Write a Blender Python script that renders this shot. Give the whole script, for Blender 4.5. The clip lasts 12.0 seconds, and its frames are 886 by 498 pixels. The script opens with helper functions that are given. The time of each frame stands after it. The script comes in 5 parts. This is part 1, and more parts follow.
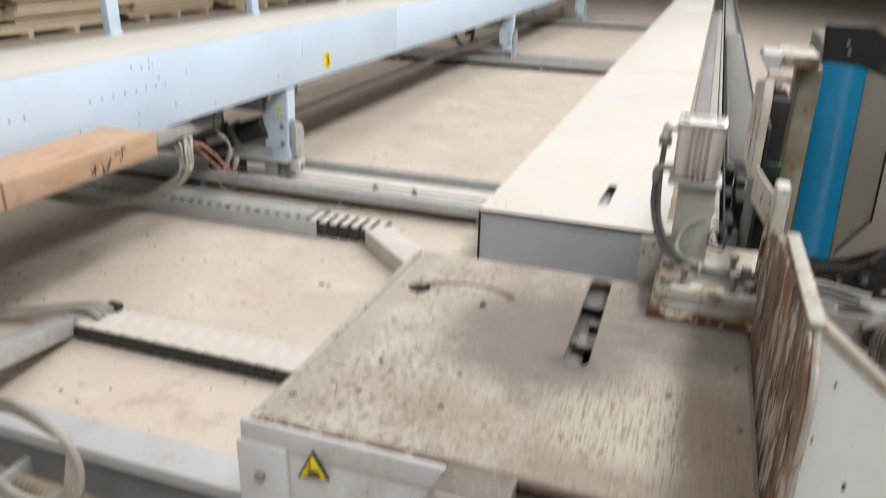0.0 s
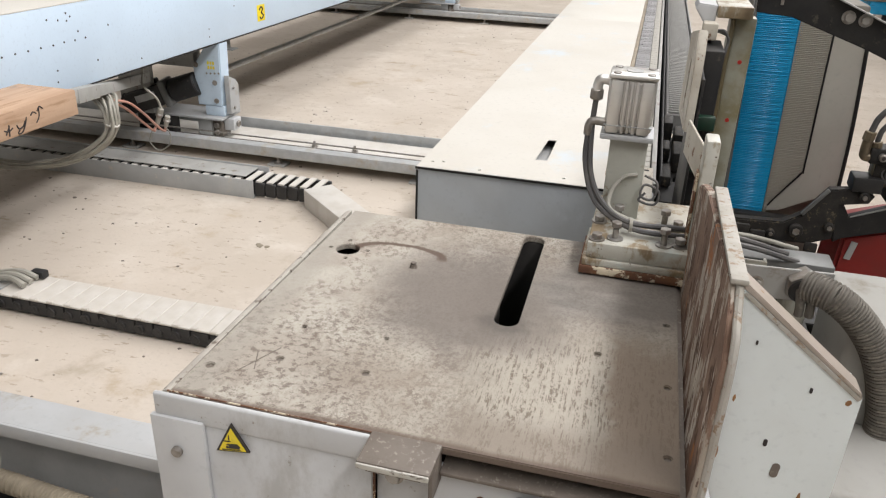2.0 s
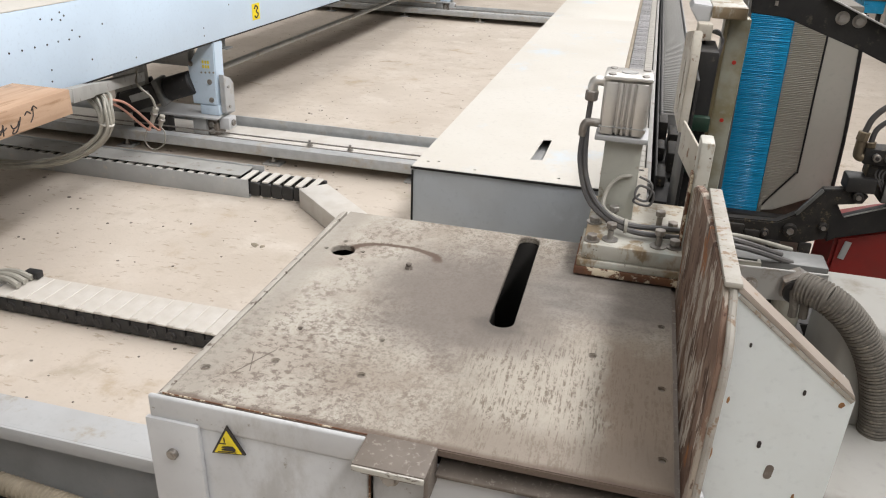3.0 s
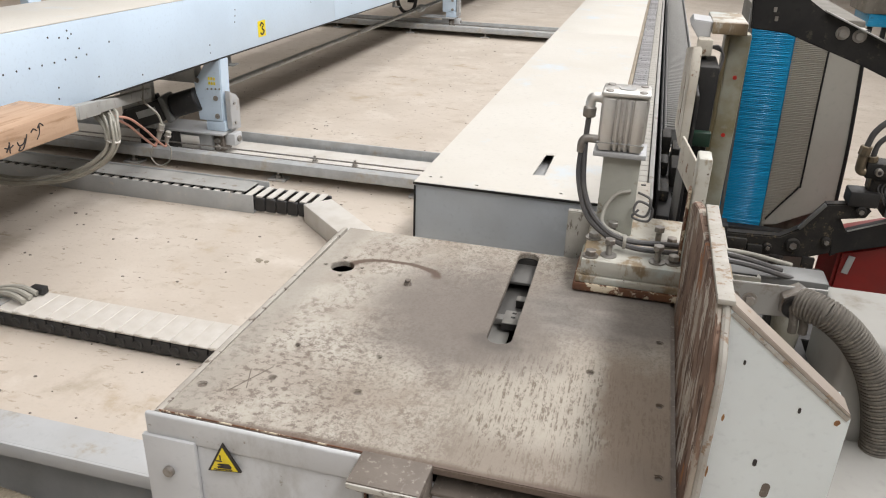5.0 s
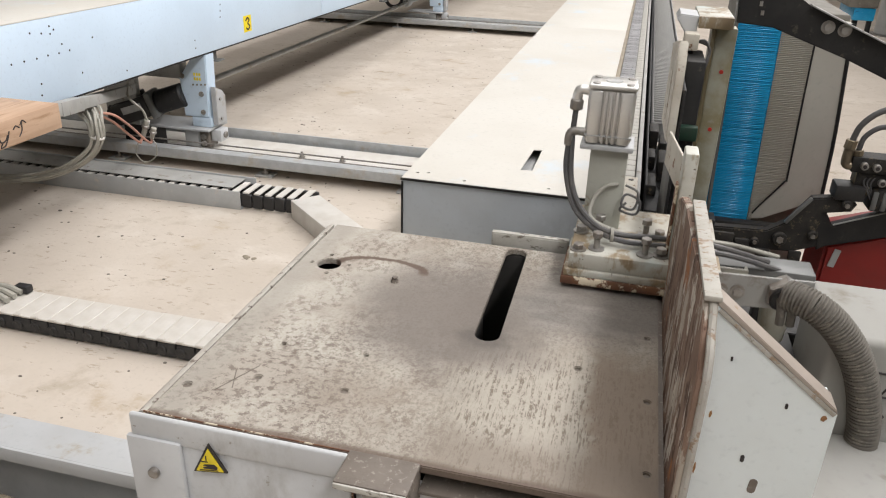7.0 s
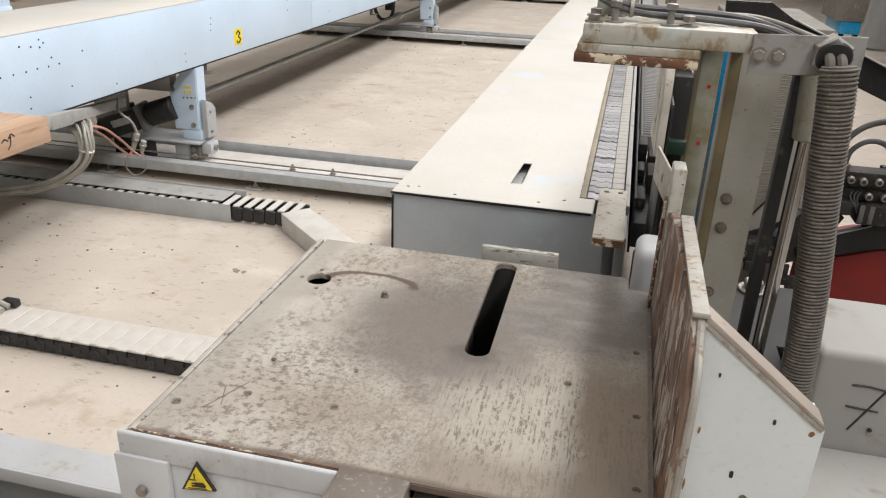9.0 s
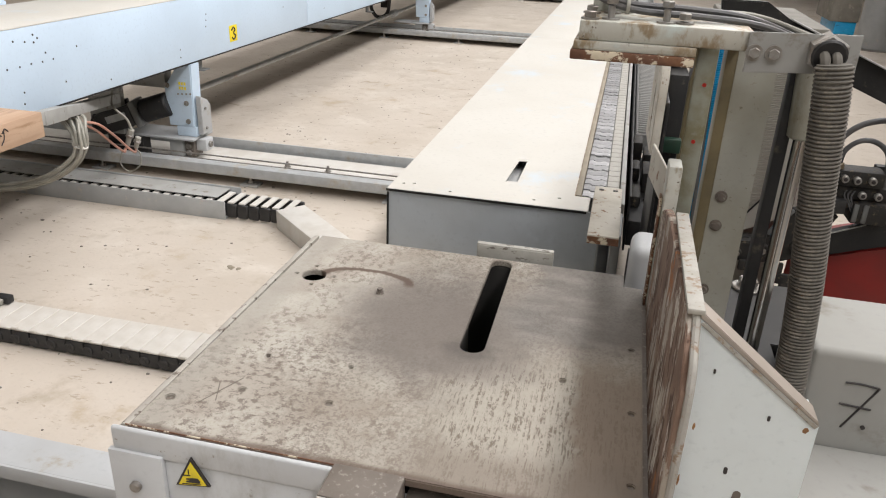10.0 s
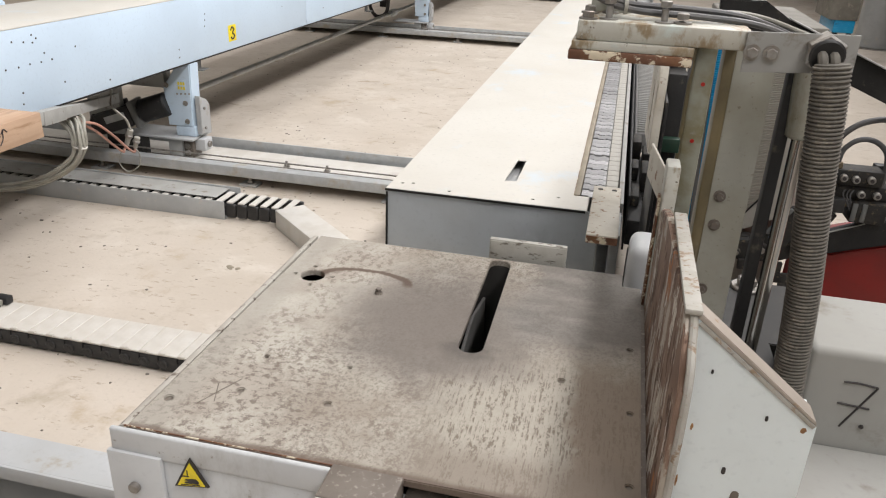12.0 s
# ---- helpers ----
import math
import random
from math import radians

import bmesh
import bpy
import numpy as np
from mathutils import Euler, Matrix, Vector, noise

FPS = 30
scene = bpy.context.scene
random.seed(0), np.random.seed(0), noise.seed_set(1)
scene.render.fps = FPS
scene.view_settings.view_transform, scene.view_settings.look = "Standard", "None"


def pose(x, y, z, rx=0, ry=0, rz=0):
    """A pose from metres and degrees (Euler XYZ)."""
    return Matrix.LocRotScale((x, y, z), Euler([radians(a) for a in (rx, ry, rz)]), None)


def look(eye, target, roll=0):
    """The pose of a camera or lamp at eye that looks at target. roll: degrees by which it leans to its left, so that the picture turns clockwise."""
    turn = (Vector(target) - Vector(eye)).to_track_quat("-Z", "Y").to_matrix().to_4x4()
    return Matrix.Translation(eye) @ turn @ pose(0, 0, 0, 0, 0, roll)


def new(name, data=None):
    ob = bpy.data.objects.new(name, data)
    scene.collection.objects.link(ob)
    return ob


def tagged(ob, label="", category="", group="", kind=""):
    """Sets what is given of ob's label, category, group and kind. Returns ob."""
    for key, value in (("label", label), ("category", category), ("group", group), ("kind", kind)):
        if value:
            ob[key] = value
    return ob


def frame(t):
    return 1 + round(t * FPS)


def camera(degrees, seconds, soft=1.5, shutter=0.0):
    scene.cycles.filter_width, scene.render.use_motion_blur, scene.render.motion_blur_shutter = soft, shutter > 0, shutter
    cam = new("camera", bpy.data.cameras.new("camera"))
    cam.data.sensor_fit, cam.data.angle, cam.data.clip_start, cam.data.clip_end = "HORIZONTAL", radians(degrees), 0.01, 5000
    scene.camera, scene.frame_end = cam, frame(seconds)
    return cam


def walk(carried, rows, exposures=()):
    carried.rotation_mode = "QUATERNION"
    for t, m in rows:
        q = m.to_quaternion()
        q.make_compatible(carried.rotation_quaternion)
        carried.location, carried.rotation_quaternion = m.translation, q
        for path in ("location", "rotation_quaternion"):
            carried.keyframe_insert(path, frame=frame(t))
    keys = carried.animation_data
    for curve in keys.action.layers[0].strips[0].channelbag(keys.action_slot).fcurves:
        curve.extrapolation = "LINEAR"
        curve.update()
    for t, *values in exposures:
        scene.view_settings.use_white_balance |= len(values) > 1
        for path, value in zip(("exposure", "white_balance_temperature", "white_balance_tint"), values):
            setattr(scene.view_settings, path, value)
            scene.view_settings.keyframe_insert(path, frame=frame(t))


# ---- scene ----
cam = camera(60.6, 12.0, soft=1.12, shutter=0.5)
PATH = [
    (0, (0.56, -0.81, 1.516), (-0.029, 0.945, 0.758), 1.5),
    (0.1, (0.557, -0.796, 1.496), (-0.023, 0.928, 0.664), 1.1),
    (0.2, (0.56, -0.782, 1.485), (-0.003, 0.929, 0.616), 1.2),
    (0.3, (0.564, -0.773, 1.484), (0.024, 0.941, 0.605), 1.7),
    (0.4, (0.575, -0.766, 1.488), (0.061, 0.959, 0.614), 1.8),
    (0.5, (0.58, -0.758, 1.493), (0.084, 0.977, 0.631), 1.7),
    (1, (0.583, -0.756, 1.513), (0.118, 1.022, 0.723), 2.4),
    (1.5, (0.583, -0.757, 1.516), (0.123, 1.019, 0.718), 2.1),
    (2, (0.585, -0.756, 1.504), (0.139, 0.995, 0.646), 2.1),
    (2.5, (0.586, -0.757, 1.504), (0.147, 0.989, 0.633), 2.1),
    (3, (0.585, -0.755, 1.51), (0.151, 0.997, 0.648), 2.2),
    (3.2, (0.584, -0.758, 1.509), (0.138, 0.991, 0.646), 1.9),
    (5, (0.601, -0.751, 1.515), (0.143, 1.011, 0.686), 1.8),
    (5.5, (0.601, -0.748, 1.524), (0.147, 1.018, 0.703), 1.5),
    (6, (0.6, -0.745, 1.517), (0.159, 1.019, 0.684), 1.8),
    (6.5, (0.601, -0.743, 1.514), (0.171, 1.02, 0.673), 1.9),
    (8.5, (0.604, -0.742, 1.522), (0.179, 1.031, 0.7), 1.7),
    (9, (0.604, -0.741, 1.522), (0.195, 1.04, 0.71), 2.0),
    (9.5, (0.605, -0.74, 1.516), (0.212, 1.042, 0.697), 2.4),
    (10, (0.603, -0.742, 1.519), (0.208, 1.041, 0.703), 2.4),
    (10.5, (0.604, -0.741, 1.519), (0.21, 1.042, 0.702), 2.4),
    (11, (0.605, -0.74, 1.521), (0.216, 1.043, 0.704), 2.4),
    (11.5, (0.607, -0.737, 1.523), (0.226, 1.05, 0.711), 2.3),
    (12, (0.605, -0.741, 1.521), (0.211, 1.041, 0.703), 2.3),
]
walk(cam, [(t, look(eye, target, roll)) for t, eye, target, roll in PATH])

# ---------------------------------------------------------------- light
world = bpy.data.worlds.new("world")
scene.world = world
world.use_nodes = True
wn, wl = world.node_tree.nodes, world.node_tree.links
sky = wn.new("ShaderNodeTexSky")
sky.sky_type, sky.sun_disc = "NISHITA", False
sky.sun_elevation, sky.sun_rotation = radians(48), radians(80)
wn["Background"].inputs[1].default_value = 0.12
wl.new(sky.outputs[0], wn["Background"].inputs[0])


def area_lamp(name, x, y, z, sx, sy, power, colour, ry=0.0):
    d = bpy.data.lights.new(name, "AREA")
    d.shape, d.size, d.size_y, d.energy, d.color = "RECTANGLE", sx, sy, power, colour
    ob = new(name, d)
    ob.matrix_world = pose(x, y, z, 0, ry, 0)
    return tagged(ob, "area lamp for daylight from an assumed roof opening", "light", kind="structure")


SKY_POWER = 1460
# Unseen source, set low in the east to suit the conveyor's shadow edge.
area_lamp("skylight_lamp_1", 3.3, 4.9, 6.3, 1.2, 22.0, SKY_POWER * 1.10, (1.0, 0.972, 0.972), 80.0)
# Added overhead fill that softens the shade; its opening is assumed.
area_lamp("skylight_lamp_2", -0.4, 4.9, 6.9, 2.4, 22.0, SKY_POWER * 0.20, (1.0, 0.972, 0.96))
scene.view_settings.exposure = 0.0

# ---------------------------------------------------------------- materials


def mat(name, base, second=None, scale=6.0, rough=0.5, metal=0.0, bump=0.0, bump_scale=80.0,
        chips=None, mix_lo=0.35, mix_hi=0.7, stretch=(1, 1, 1), fine=None, spec=0.5, more=None):
    """Painted, worn or dusty surface: a broad tone change, a fine grain, and layers of chips or stains
    given as (colour, scale, threshold, softness, stretch, roughness)."""
    m = bpy.data.materials.new(name)
    m.use_nodes = True
    n, l = m.node_tree.nodes, m.node_tree.links
    b = n["Principled BSDF"]
    b.inputs["Roughness"].default_value, b.inputs["Metallic"].default_value = rough, metal
    b.inputs["Specular IOR Level"].default_value = spec
    tc = n.new("ShaderNodeTexCoord")

    def noise_of(sc, st=(1, 1, 1), detail=5.0, shift=0.0):
        mp = n.new("ShaderNodeMapping")
        mp.inputs["Scale"].default_value = st
        mp.inputs["Location"].default_value = (shift, shift * 0.7, shift * 1.3)
        l.new(tc.outputs["Object"], mp.inputs[0])
        t = n.new("ShaderNodeTexNoise")
        t.inputs["Scale"].default_value, t.inputs["Detail"].default_value = sc, detail
        t.inputs["Roughness"].default_value = 0.68 if detail > 5.5 else 0.55
        l.new(mp.outputs[0], t.inputs[0])
        return t.outputs[0]

    def ramp(sock, lo, hi):
        r = n.new("ShaderNodeMapRange")
        r.interpolation_type = "SMOOTHSTEP"
        r.inputs[1].default_value, r.inputs[2].default_value = lo, hi
        l.new(sock, r.inputs[0])
        return r.outputs[0]

    def mix(f, a, c):
        x = n.new("ShaderNodeMix")
        x.data_type = "RGBA"
        for sock, v in ((x.inputs[0], f), (x.inputs[6], a), (x.inputs[7], c)):
            if isinstance(v, tuple):
                sock.default_value = (*v, 1)
            else:
                l.new(v, sock)
        return x.outputs[2]

    col = base
    if second:
        col = mix(ramp(noise_of(scale, stretch), mix_lo, mix_hi), base, second)
    g = fine if fine else tuple(c * 0.86 for c in base)
    col = mix(ramp(noise_of(bump_scale, (1, 1, 1), 3.0, 3.1), 0.52, 0.85), col, g)
    rough_sock = None
    for k, layer in enumerate([c for c in (chips, *(more or ())) if c]):
        c2, sc, thr, soft, st, r2 = layer
        f = ramp(noise_of(sc, st, 7.0, 7.7 + 5.3 * k), thr - 0.035, thr - 0.035 + soft)
        col = mix(f, col, c2)
        rm = n.new("ShaderNodeMix")
        l.new(f, rm.inputs[0])
        rm.inputs[2].default_value, rm.inputs[3].default_value = rough, r2
        if rough_sock:
            l.new(rough_sock, rm.inputs[2])
        rough_sock = rm.outputs[0]
    if rough_sock:
        l.new(rough_sock, b.inputs["Roughness"])
    if isinstance(col, tuple):
        b.inputs["Base Color"].default_value = (*col, 1)
    else:
        l.new(col, b.inputs["Base Color"])
    if bump:
        bp = n.new("ShaderNodeBump")
        bp.inputs["Strength"].default_value, bp.inputs["Distance"].default_value = bump, 0.002
        l.new(noise_of(bump_scale, (1, 1, 1), 4.0, 1.9), bp.inputs["Height"])
        l.new(bp.outputs[0], b.inputs["Normal"])
    return m


S1 = (1, 1, 1)
RUST = (0.14, 0.055, 0.025)
M = {}
M["concrete"] = mat("dusty_concrete", (0.545, 0.487, 0.42), (0.48, 0.424, 0.358), 1.3, 0.92, 0, 0.35, 60,
                    ((0.41, 0.355, 0.285), 3.4, 0.57, 0.2, S1, 0.9), more=[((0.585, 0.535, 0.47), 3.0, 0.53, 0.25, S1, 0.9), ((0.42, 0.345, 0.255), 2.3, 0.60, 0.16, S1, 0.9), ((0.36, 0.30, 0.225), 5.0, 0.66, 0.07, (0.6, 1.4, 1), 0.9), ((0.29, 0.24, 0.185), 22.0, 0.72, 0.06, S1, 0.9), ((0.39, 0.335, 0.27), 13.0, 0.63, 0.03, (1, 2.5, 1), 0.9)])
M["hall"] = mat("hall_sheeting", (0.50, 0.49, 0.465), (0.42, 0.41, 0.385), 0.6, 0.8, 0, 0.1, 30)
M["roof"] = mat("roof_sheeting", (0.45, 0.45, 0.45), (0.38, 0.38, 0.38), 0.6, 0.8)
M["glazing"] = mat("roof_light_sheet", (0.8, 0.8, 0.78), None, 1, 0.6)


def worn_table(name):
    """Table plate: mottled paint, a polished grey-brown middle, pale streaks near the front, a brown band at the fence
    and clamp shade painted in at the back.
    """
    m = bpy.data.materials.new(name)
    m.use_nodes = True
    n, l = m.node_tree.nodes, m.node_tree.links
    b = n["Principled BSDF"]
    tc = n.new("ShaderNodeTexCoord")
    xyz = n.new("ShaderNodeSeparateXYZ")
    l.new(tc.outputs["Object"], xyz.inputs[0])

    def nz(scale, st=(1, 1, 1), rough=0.65, detail=8.0, shift=0.0):
        mp = n.new("ShaderNodeMapping")
        mp.inputs["Scale"].default_value, mp.inputs["Location"].default_value = st, (shift, shift, 0)
        l.new(tc.outputs["Object"], mp.inputs[0])
        t = n.new("ShaderNodeTexNoise")
        t.inputs["Scale"].default_value, t.inputs["Detail"].default_value, t.inputs["Roughness"].default_value = scale, detail, rough
        l.new(mp.outputs[0], t.inputs[0])
        return t.outputs[0]

    def calc(op, a, c):
        x = n.new("ShaderNodeMath")
        x.operation = op
        for k, v in enumerate((a, c)):
            if isinstance(v, (int, float)):
                x.inputs[k].default_value = v
            else:
                l.new(v, x.inputs[k])
        return x.outputs[0]

    def step(v, lo, hi):
        r = n.new("ShaderNodeMapRange")
        r.interpolation_type = "SMOOTHSTEP"
        r.inputs[1].default_value, r.inputs[2].default_value = (lo, hi) if lo < hi else (hi, lo)
        if lo > hi:
            r.inputs[3].default_value, r.inputs[4].default_value = 1, 0
        l.new(v, r.inputs[0])
        return r.outputs[0]

    def mix(f, a, c):
        x = n.new("ShaderNodeMix")
        x.data_type = "RGBA"
        l.new(f, x.inputs[0])
        for sock, v in ((x.inputs[6], a), (x.inputs[7], c)):
            if isinstance(v, tuple):
                sock.default_value = (*v, 1)
            else:
                l.new(v, sock)
        return x.outputs[2]

    px, py = xyz.outputs[0], xyz.outputs[1]
    wob = calc("MULTIPLY", calc("SUBTRACT", nz(5.0, shift=2.0), 0.5), 0.30)
    grain = nz(230.0, (1, 0.8, 1), 0.7, 5.0)
    col = mix(step(nz(9.0, (1.1, 0.8, 1), shift=4.0), 0.36, 0.64), (0.405, 0.378, 0.328), (0.315, 0.283, 0.237))
    col = mix(calc("MULTIPLY", step(grain, 0.49, 0.58), 0.7), col, (0.20, 0.17, 0.142))
    # whiter paint left along the open side and the front corner
    white_ = calc("MULTIPLY", step(calc("ADD", px, wob), -0.06, -0.22), 0.65)
    col = mix(white_, col, (0.47, 0.446, 0.395))
    # brown tint in the front middle and round the small hole
    tint = calc("MULTIPLY", step(nz(6.0, (1, 1, 1), 0.6, 6.0, 12.0), 0.44, 0.60), 0.35)
    col = mix(tint, col, (0.215, 0.168, 0.132))
    patch = step(nz(8.0, (1, 1, 1), 0.6, 6.0, 21.0), 0.44, 0.60)
    fleck = calc("MULTIPLY", calc("MULTIPLY", step(nz(85.0, (1, 0.7, 1), 0.78, 8.0, 9.0), 0.50, 0.565), patch), 0.65)
    col = mix(fleck, col, (0.16, 0.128, 0.102))
    corner_ = calc("MULTIPLY", step(calc("ADD", px, wob), 0.0, -0.12), step(calc("ADD", py, wob), 0.02, -0.10))
    fleck2 = calc("MULTIPLY", calc("MULTIPLY", step(nz(75.0, (1, 1.2, 1), 0.8, 8.0, 15.0), 0.52, 0.56), corner_), 0.8)
    col = mix(fleck2, col, (0.145, 0.118, 0.098))
    # pale front right, worn in lines along the feed
    ty = step(calc("ADD", py, wob), 0.06, -0.12)
    tx = step(calc("ADD", px, wob), 0.00, 0.12)
    lane = calc("MULTIPLY", ty, tx)
    col = mix(calc("MULTIPLY", lane, 0.75), col, (0.385, 0.357, 0.305))
    run = step(nz(200.0, (1.0, 0.07, 1), 0.7, 6.0, 3.0), 0.47, 0.55)
    pits = step(nz(210.0, (1.0, 0.45, 1), 0.75, 6.0, 17.0), 0.46, 0.54)
    streak = calc("MULTIPLY", lane, calc("MULTIPLY", run, pits))
    col = mix(calc("MULTIPLY", streak, 0.8), col, (0.12, 0.094, 0.070))
    # smooth strip along the open side
    col = mix(calc("MULTIPLY", step(calc("ADD", px, calc("MULTIPLY", wob, 0.2)), -0.26, -0.30), 0.55), col, (0.30, 0.28, 0.245))
    # polished grey-brown middle
    ex, ey = calc("MULTIPLY", calc("SUBTRACT", px, 0.02), 0.95), calc("MULTIPLY", calc("SUBTRACT", py, 0.05), 0.85)
    dist = calc("ADD", calc("SQRT", calc("ADD", calc("MULTIPLY", ex, ex), calc("MULTIPLY", ey, ey)), 0.0), wob)
    col = mix(calc("MULTIPLY", step(dist, 0.23, 0.09), 0.82), col, (0.155, 0.136, 0.121))
    # black smudge at the end of the slot
    sx_, sy_ = calc("SUBTRACT", px, 0.085), calc("MULTIPLY", calc("SUBTRACT", py, -0.015), 1.3)
    sd = calc("ADD", calc("SQRT", calc("ADD", calc("MULTIPLY", sx_, sx_), calc("MULTIPLY", sy_, sy_)), 0.0), calc("MULTIPLY", wob, 0.5))
    col = mix(calc("MULTIPLY", step(sd, 0.065, 0.02), 0.6), col, (0.085, 0.076, 0.068))
    # cloudy grey at the back beside the fence, with the clamp's shade painted in
    bx_ = calc("MULTIPLY", step(calc("ADD", px, wob), 0.10, 0.19), step(calc("ADD", py, wob), -0.02, 0.11))
    col = mix(calc("MULTIPLY", bx_, 0.75), col, mix(step(nz(11.0, (1, 2.2, 1), 0.5, 4.0, 6.0), 0.40, 0.68), (0.135, 0.124, 0.115), (0.21, 0.196, 0.18)))
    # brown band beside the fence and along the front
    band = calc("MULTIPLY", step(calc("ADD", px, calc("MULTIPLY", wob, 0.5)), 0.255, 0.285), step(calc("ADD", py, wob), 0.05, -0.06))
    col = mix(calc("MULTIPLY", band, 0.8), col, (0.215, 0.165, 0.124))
    near = calc("MULTIPLY", step(calc("ADD", py, calc("MULTIPLY", wob, 0.3)), -0.23, -0.31), step(px, -0.08, 0.15))
    col = mix(calc("MULTIPLY", near, 0.72), col, (0.20, 0.167, 0.135))
    front = step(calc("ADD", py, calc("MULTIPLY", wob, 0.10)), -0.335, -0.347)
    col = mix(calc("MULTIPLY", front, 0.8), col, (0.115, 0.082, 0.064))
    # rust arc beside the round hole
    ax, ay = calc("SUBTRACT", px, -0.165), calc("MULTIPLY", calc("SUBTRACT", py, 0.175), 1.9)
    ring_d = calc("ABSOLUTE", calc("SUBTRACT", calc("ADD", calc("SQRT", calc("ADD", calc("MULTIPLY", ax, ax), calc("MULTIPLY", ay, ay)), 0.0), calc("MULTIPLY", wob, 0.25)), 0.085), 0.0)
    arc = calc("MULTIPLY", step(ring_d, 0.016, 0.006), step(py, 0.165, 0.185))
    col = mix(calc("MULTIPLY", arc, 0.9), col, (0.095, 0.062, 0.045))
    l.new(col, b.inputs["Base Color"])
    rr = n.new("ShaderNodeMapRange")
    rr.inputs[3].default_value, rr.inputs[4].default_value = 0.58, 0.78
    b.inputs["Specular IOR Level"].default_value = 0.35
    l.new(grain, rr.inputs[0])
    l.new(rr.outputs[0], b.inputs["Roughness"])
    bp = n.new("ShaderNodeBump")
    bp.inputs["Strength"].default_value, bp.inputs["Distance"].default_value = 0.25, 0.0015
    l.new(grain, bp.inputs["Height"])
    l.new(bp.outputs[0], b.inputs["Normal"])
    return m


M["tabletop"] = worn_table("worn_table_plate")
M["tab_steel"] = mat("brown_stained_steel", (0.17, 0.146, 0.124), (0.125, 0.103, 0.085), 14.0, 0.6, 0, 0.25, 160,
                     ((0.27, 0.245, 0.21), 110.0, 0.59, 0.10, S1, 0.6))
M["stop_face"] = mat("chipped_pale_plate", (0.50, 0.49, 0.45), (0.40, 0.385, 0.34), 20.0, 0.5, 0, 0.2, 120,
                     ((0.16, 0.14, 0.115), 90.0, 0.58, 0.08, (0.4, 1, 1), 0.7))
# Near black: the dark of the closed table is put into the colour.
M["inner_dark"] = mat("shade_black_steel", (0.02, 0.019, 0.018), (0.03, 0.028, 0.025), 9.0, 0.6, 0, 0.1, 60)
M["white_paint"] = mat("white_painted_steel", (0.56, 0.575, 0.585), (0.48, 0.49, 0.50), 4.0, 0.38, 0, 0.06, 90,
                       ((0.36, 0.27, 0.17), 9.0, 0.72, 0.08, S1, 0.6))
M["white_chip"] = mat("chipped_white_steel", (0.755, 0.825, 0.84), (0.70, 0.755, 0.76), 5.0, 0.4, 0, 0.08, 90,
                      ((0.36, 0.19, 0.06), 17.0, 0.745, 0.05, S1, 0.7), more=[((0.07, 0.05, 0.04), 55.0, 0.775, 0.03, (1, 1, 0.5), 0.7)])
M["cream"] = mat("dusty_cream_steel", (0.52, 0.49, 0.42), (0.41, 0.375, 0.31), 9.0, 0.55, 0, 0.15, 90,
                 ((0.20, 0.11, 0.06), 38.0, 0.61, 0.07, S1, 0.7), more=[((0.33, 0.20, 0.09), 22.0, 0.64, 0.08, S1, 0.7)])
M["rust_plate"] = mat("rusted_painted_plate", (0.25, 0.165, 0.12), (0.15, 0.085, 0.056), 7.0, 0.75, 0, 0.7, 90,
                      ((0.42, 0.37, 0.31), 24.0, 0.56, 0.04, (1, 0.75, 0.28), 0.6), 0.40, 0.60,
                      more=[((0.58, 0.54, 0.47), 30.0, 0.61, 0.03, (1, 0.7, 0.25), 0.55), ((0.085, 0.045, 0.03), 34.0, 0.58, 0.04, (1, 0.9, 0.3), 0.85), ((0.33, 0.13, 0.045), 11.0, 0.64, 0.06, (1, 0.8, 0.6), 0.8)])
M["rust_edge"] = mat("flaking_rust_edge", (0.13, 0.06, 0.035), (0.20, 0.095, 0.045), 18.0, 0.8, 0, 0.6, 90,
                     ((0.66, 0.58, 0.44), 28.0, 0.56, 0.05, (1, 1, 1.4), 0.6))
M["orange_edge"] = mat("rust_bitten_edge", (0.42, 0.405, 0.37), (0.35, 0.33, 0.285), 24.0, 0.7, 0, 0.4, 90,
                       ((0.27, 0.20, 0.14), 60.0, 0.57, 0.08, S1, 0.8), more=[((0.34, 0.15, 0.045), 30.0, 0.68, 0.05, S1, 0.8), ((0.10, 0.065, 0.045), 95.0, 0.66, 0.05, S1, 0.8)])
M["beam_top"] = mat("dusty_white_sheet", (0.60, 0.585, 0.54), (0.565, 0.545, 0.495), 1.6, 0.62, 0, 0.05, 60,
                    ((0.53, 0.58, 0.61), 3.0, 0.58, 0.16, (1, 0.7, 1), 0.5), more=[((0.45, 0.40, 0.33), 24.0, 0.74, 0.05, S1, 0.8)])
M["beam_front"] = mat("grey_painted_sheet", (0.50, 0.54, 0.57), (0.45, 0.48, 0.5), 5.0, 0.3, 0.25, 0.04, 60,
                      ((0.62, 0.66, 0.7), 3.0, 0.62, 0.2, S1, 0.3))
M["blue_paint"] = mat("pale_blue_painted_steel", (0.56, 0.68, 0.80), (0.52, 0.63, 0.74), 2.0, 0.42, 0, 0.04, 60,
                      ((0.40, 0.42, 0.42), 30.0, 0.76, 0.05, S1, 0.6))
M["galv"] = mat("galvanised_steel", (0.46, 0.475, 0.48), (0.39, 0.40, 0.40), 16.0, 0.5, 0.25, 0.05, 60,
                ((0.42, 0.38, 0.32), 8.0, 0.54, 0.2, S1, 0.85), more=[((0.20, 0.17, 0.13), 40.0, 0.70, 0.05, S1, 0.8)])
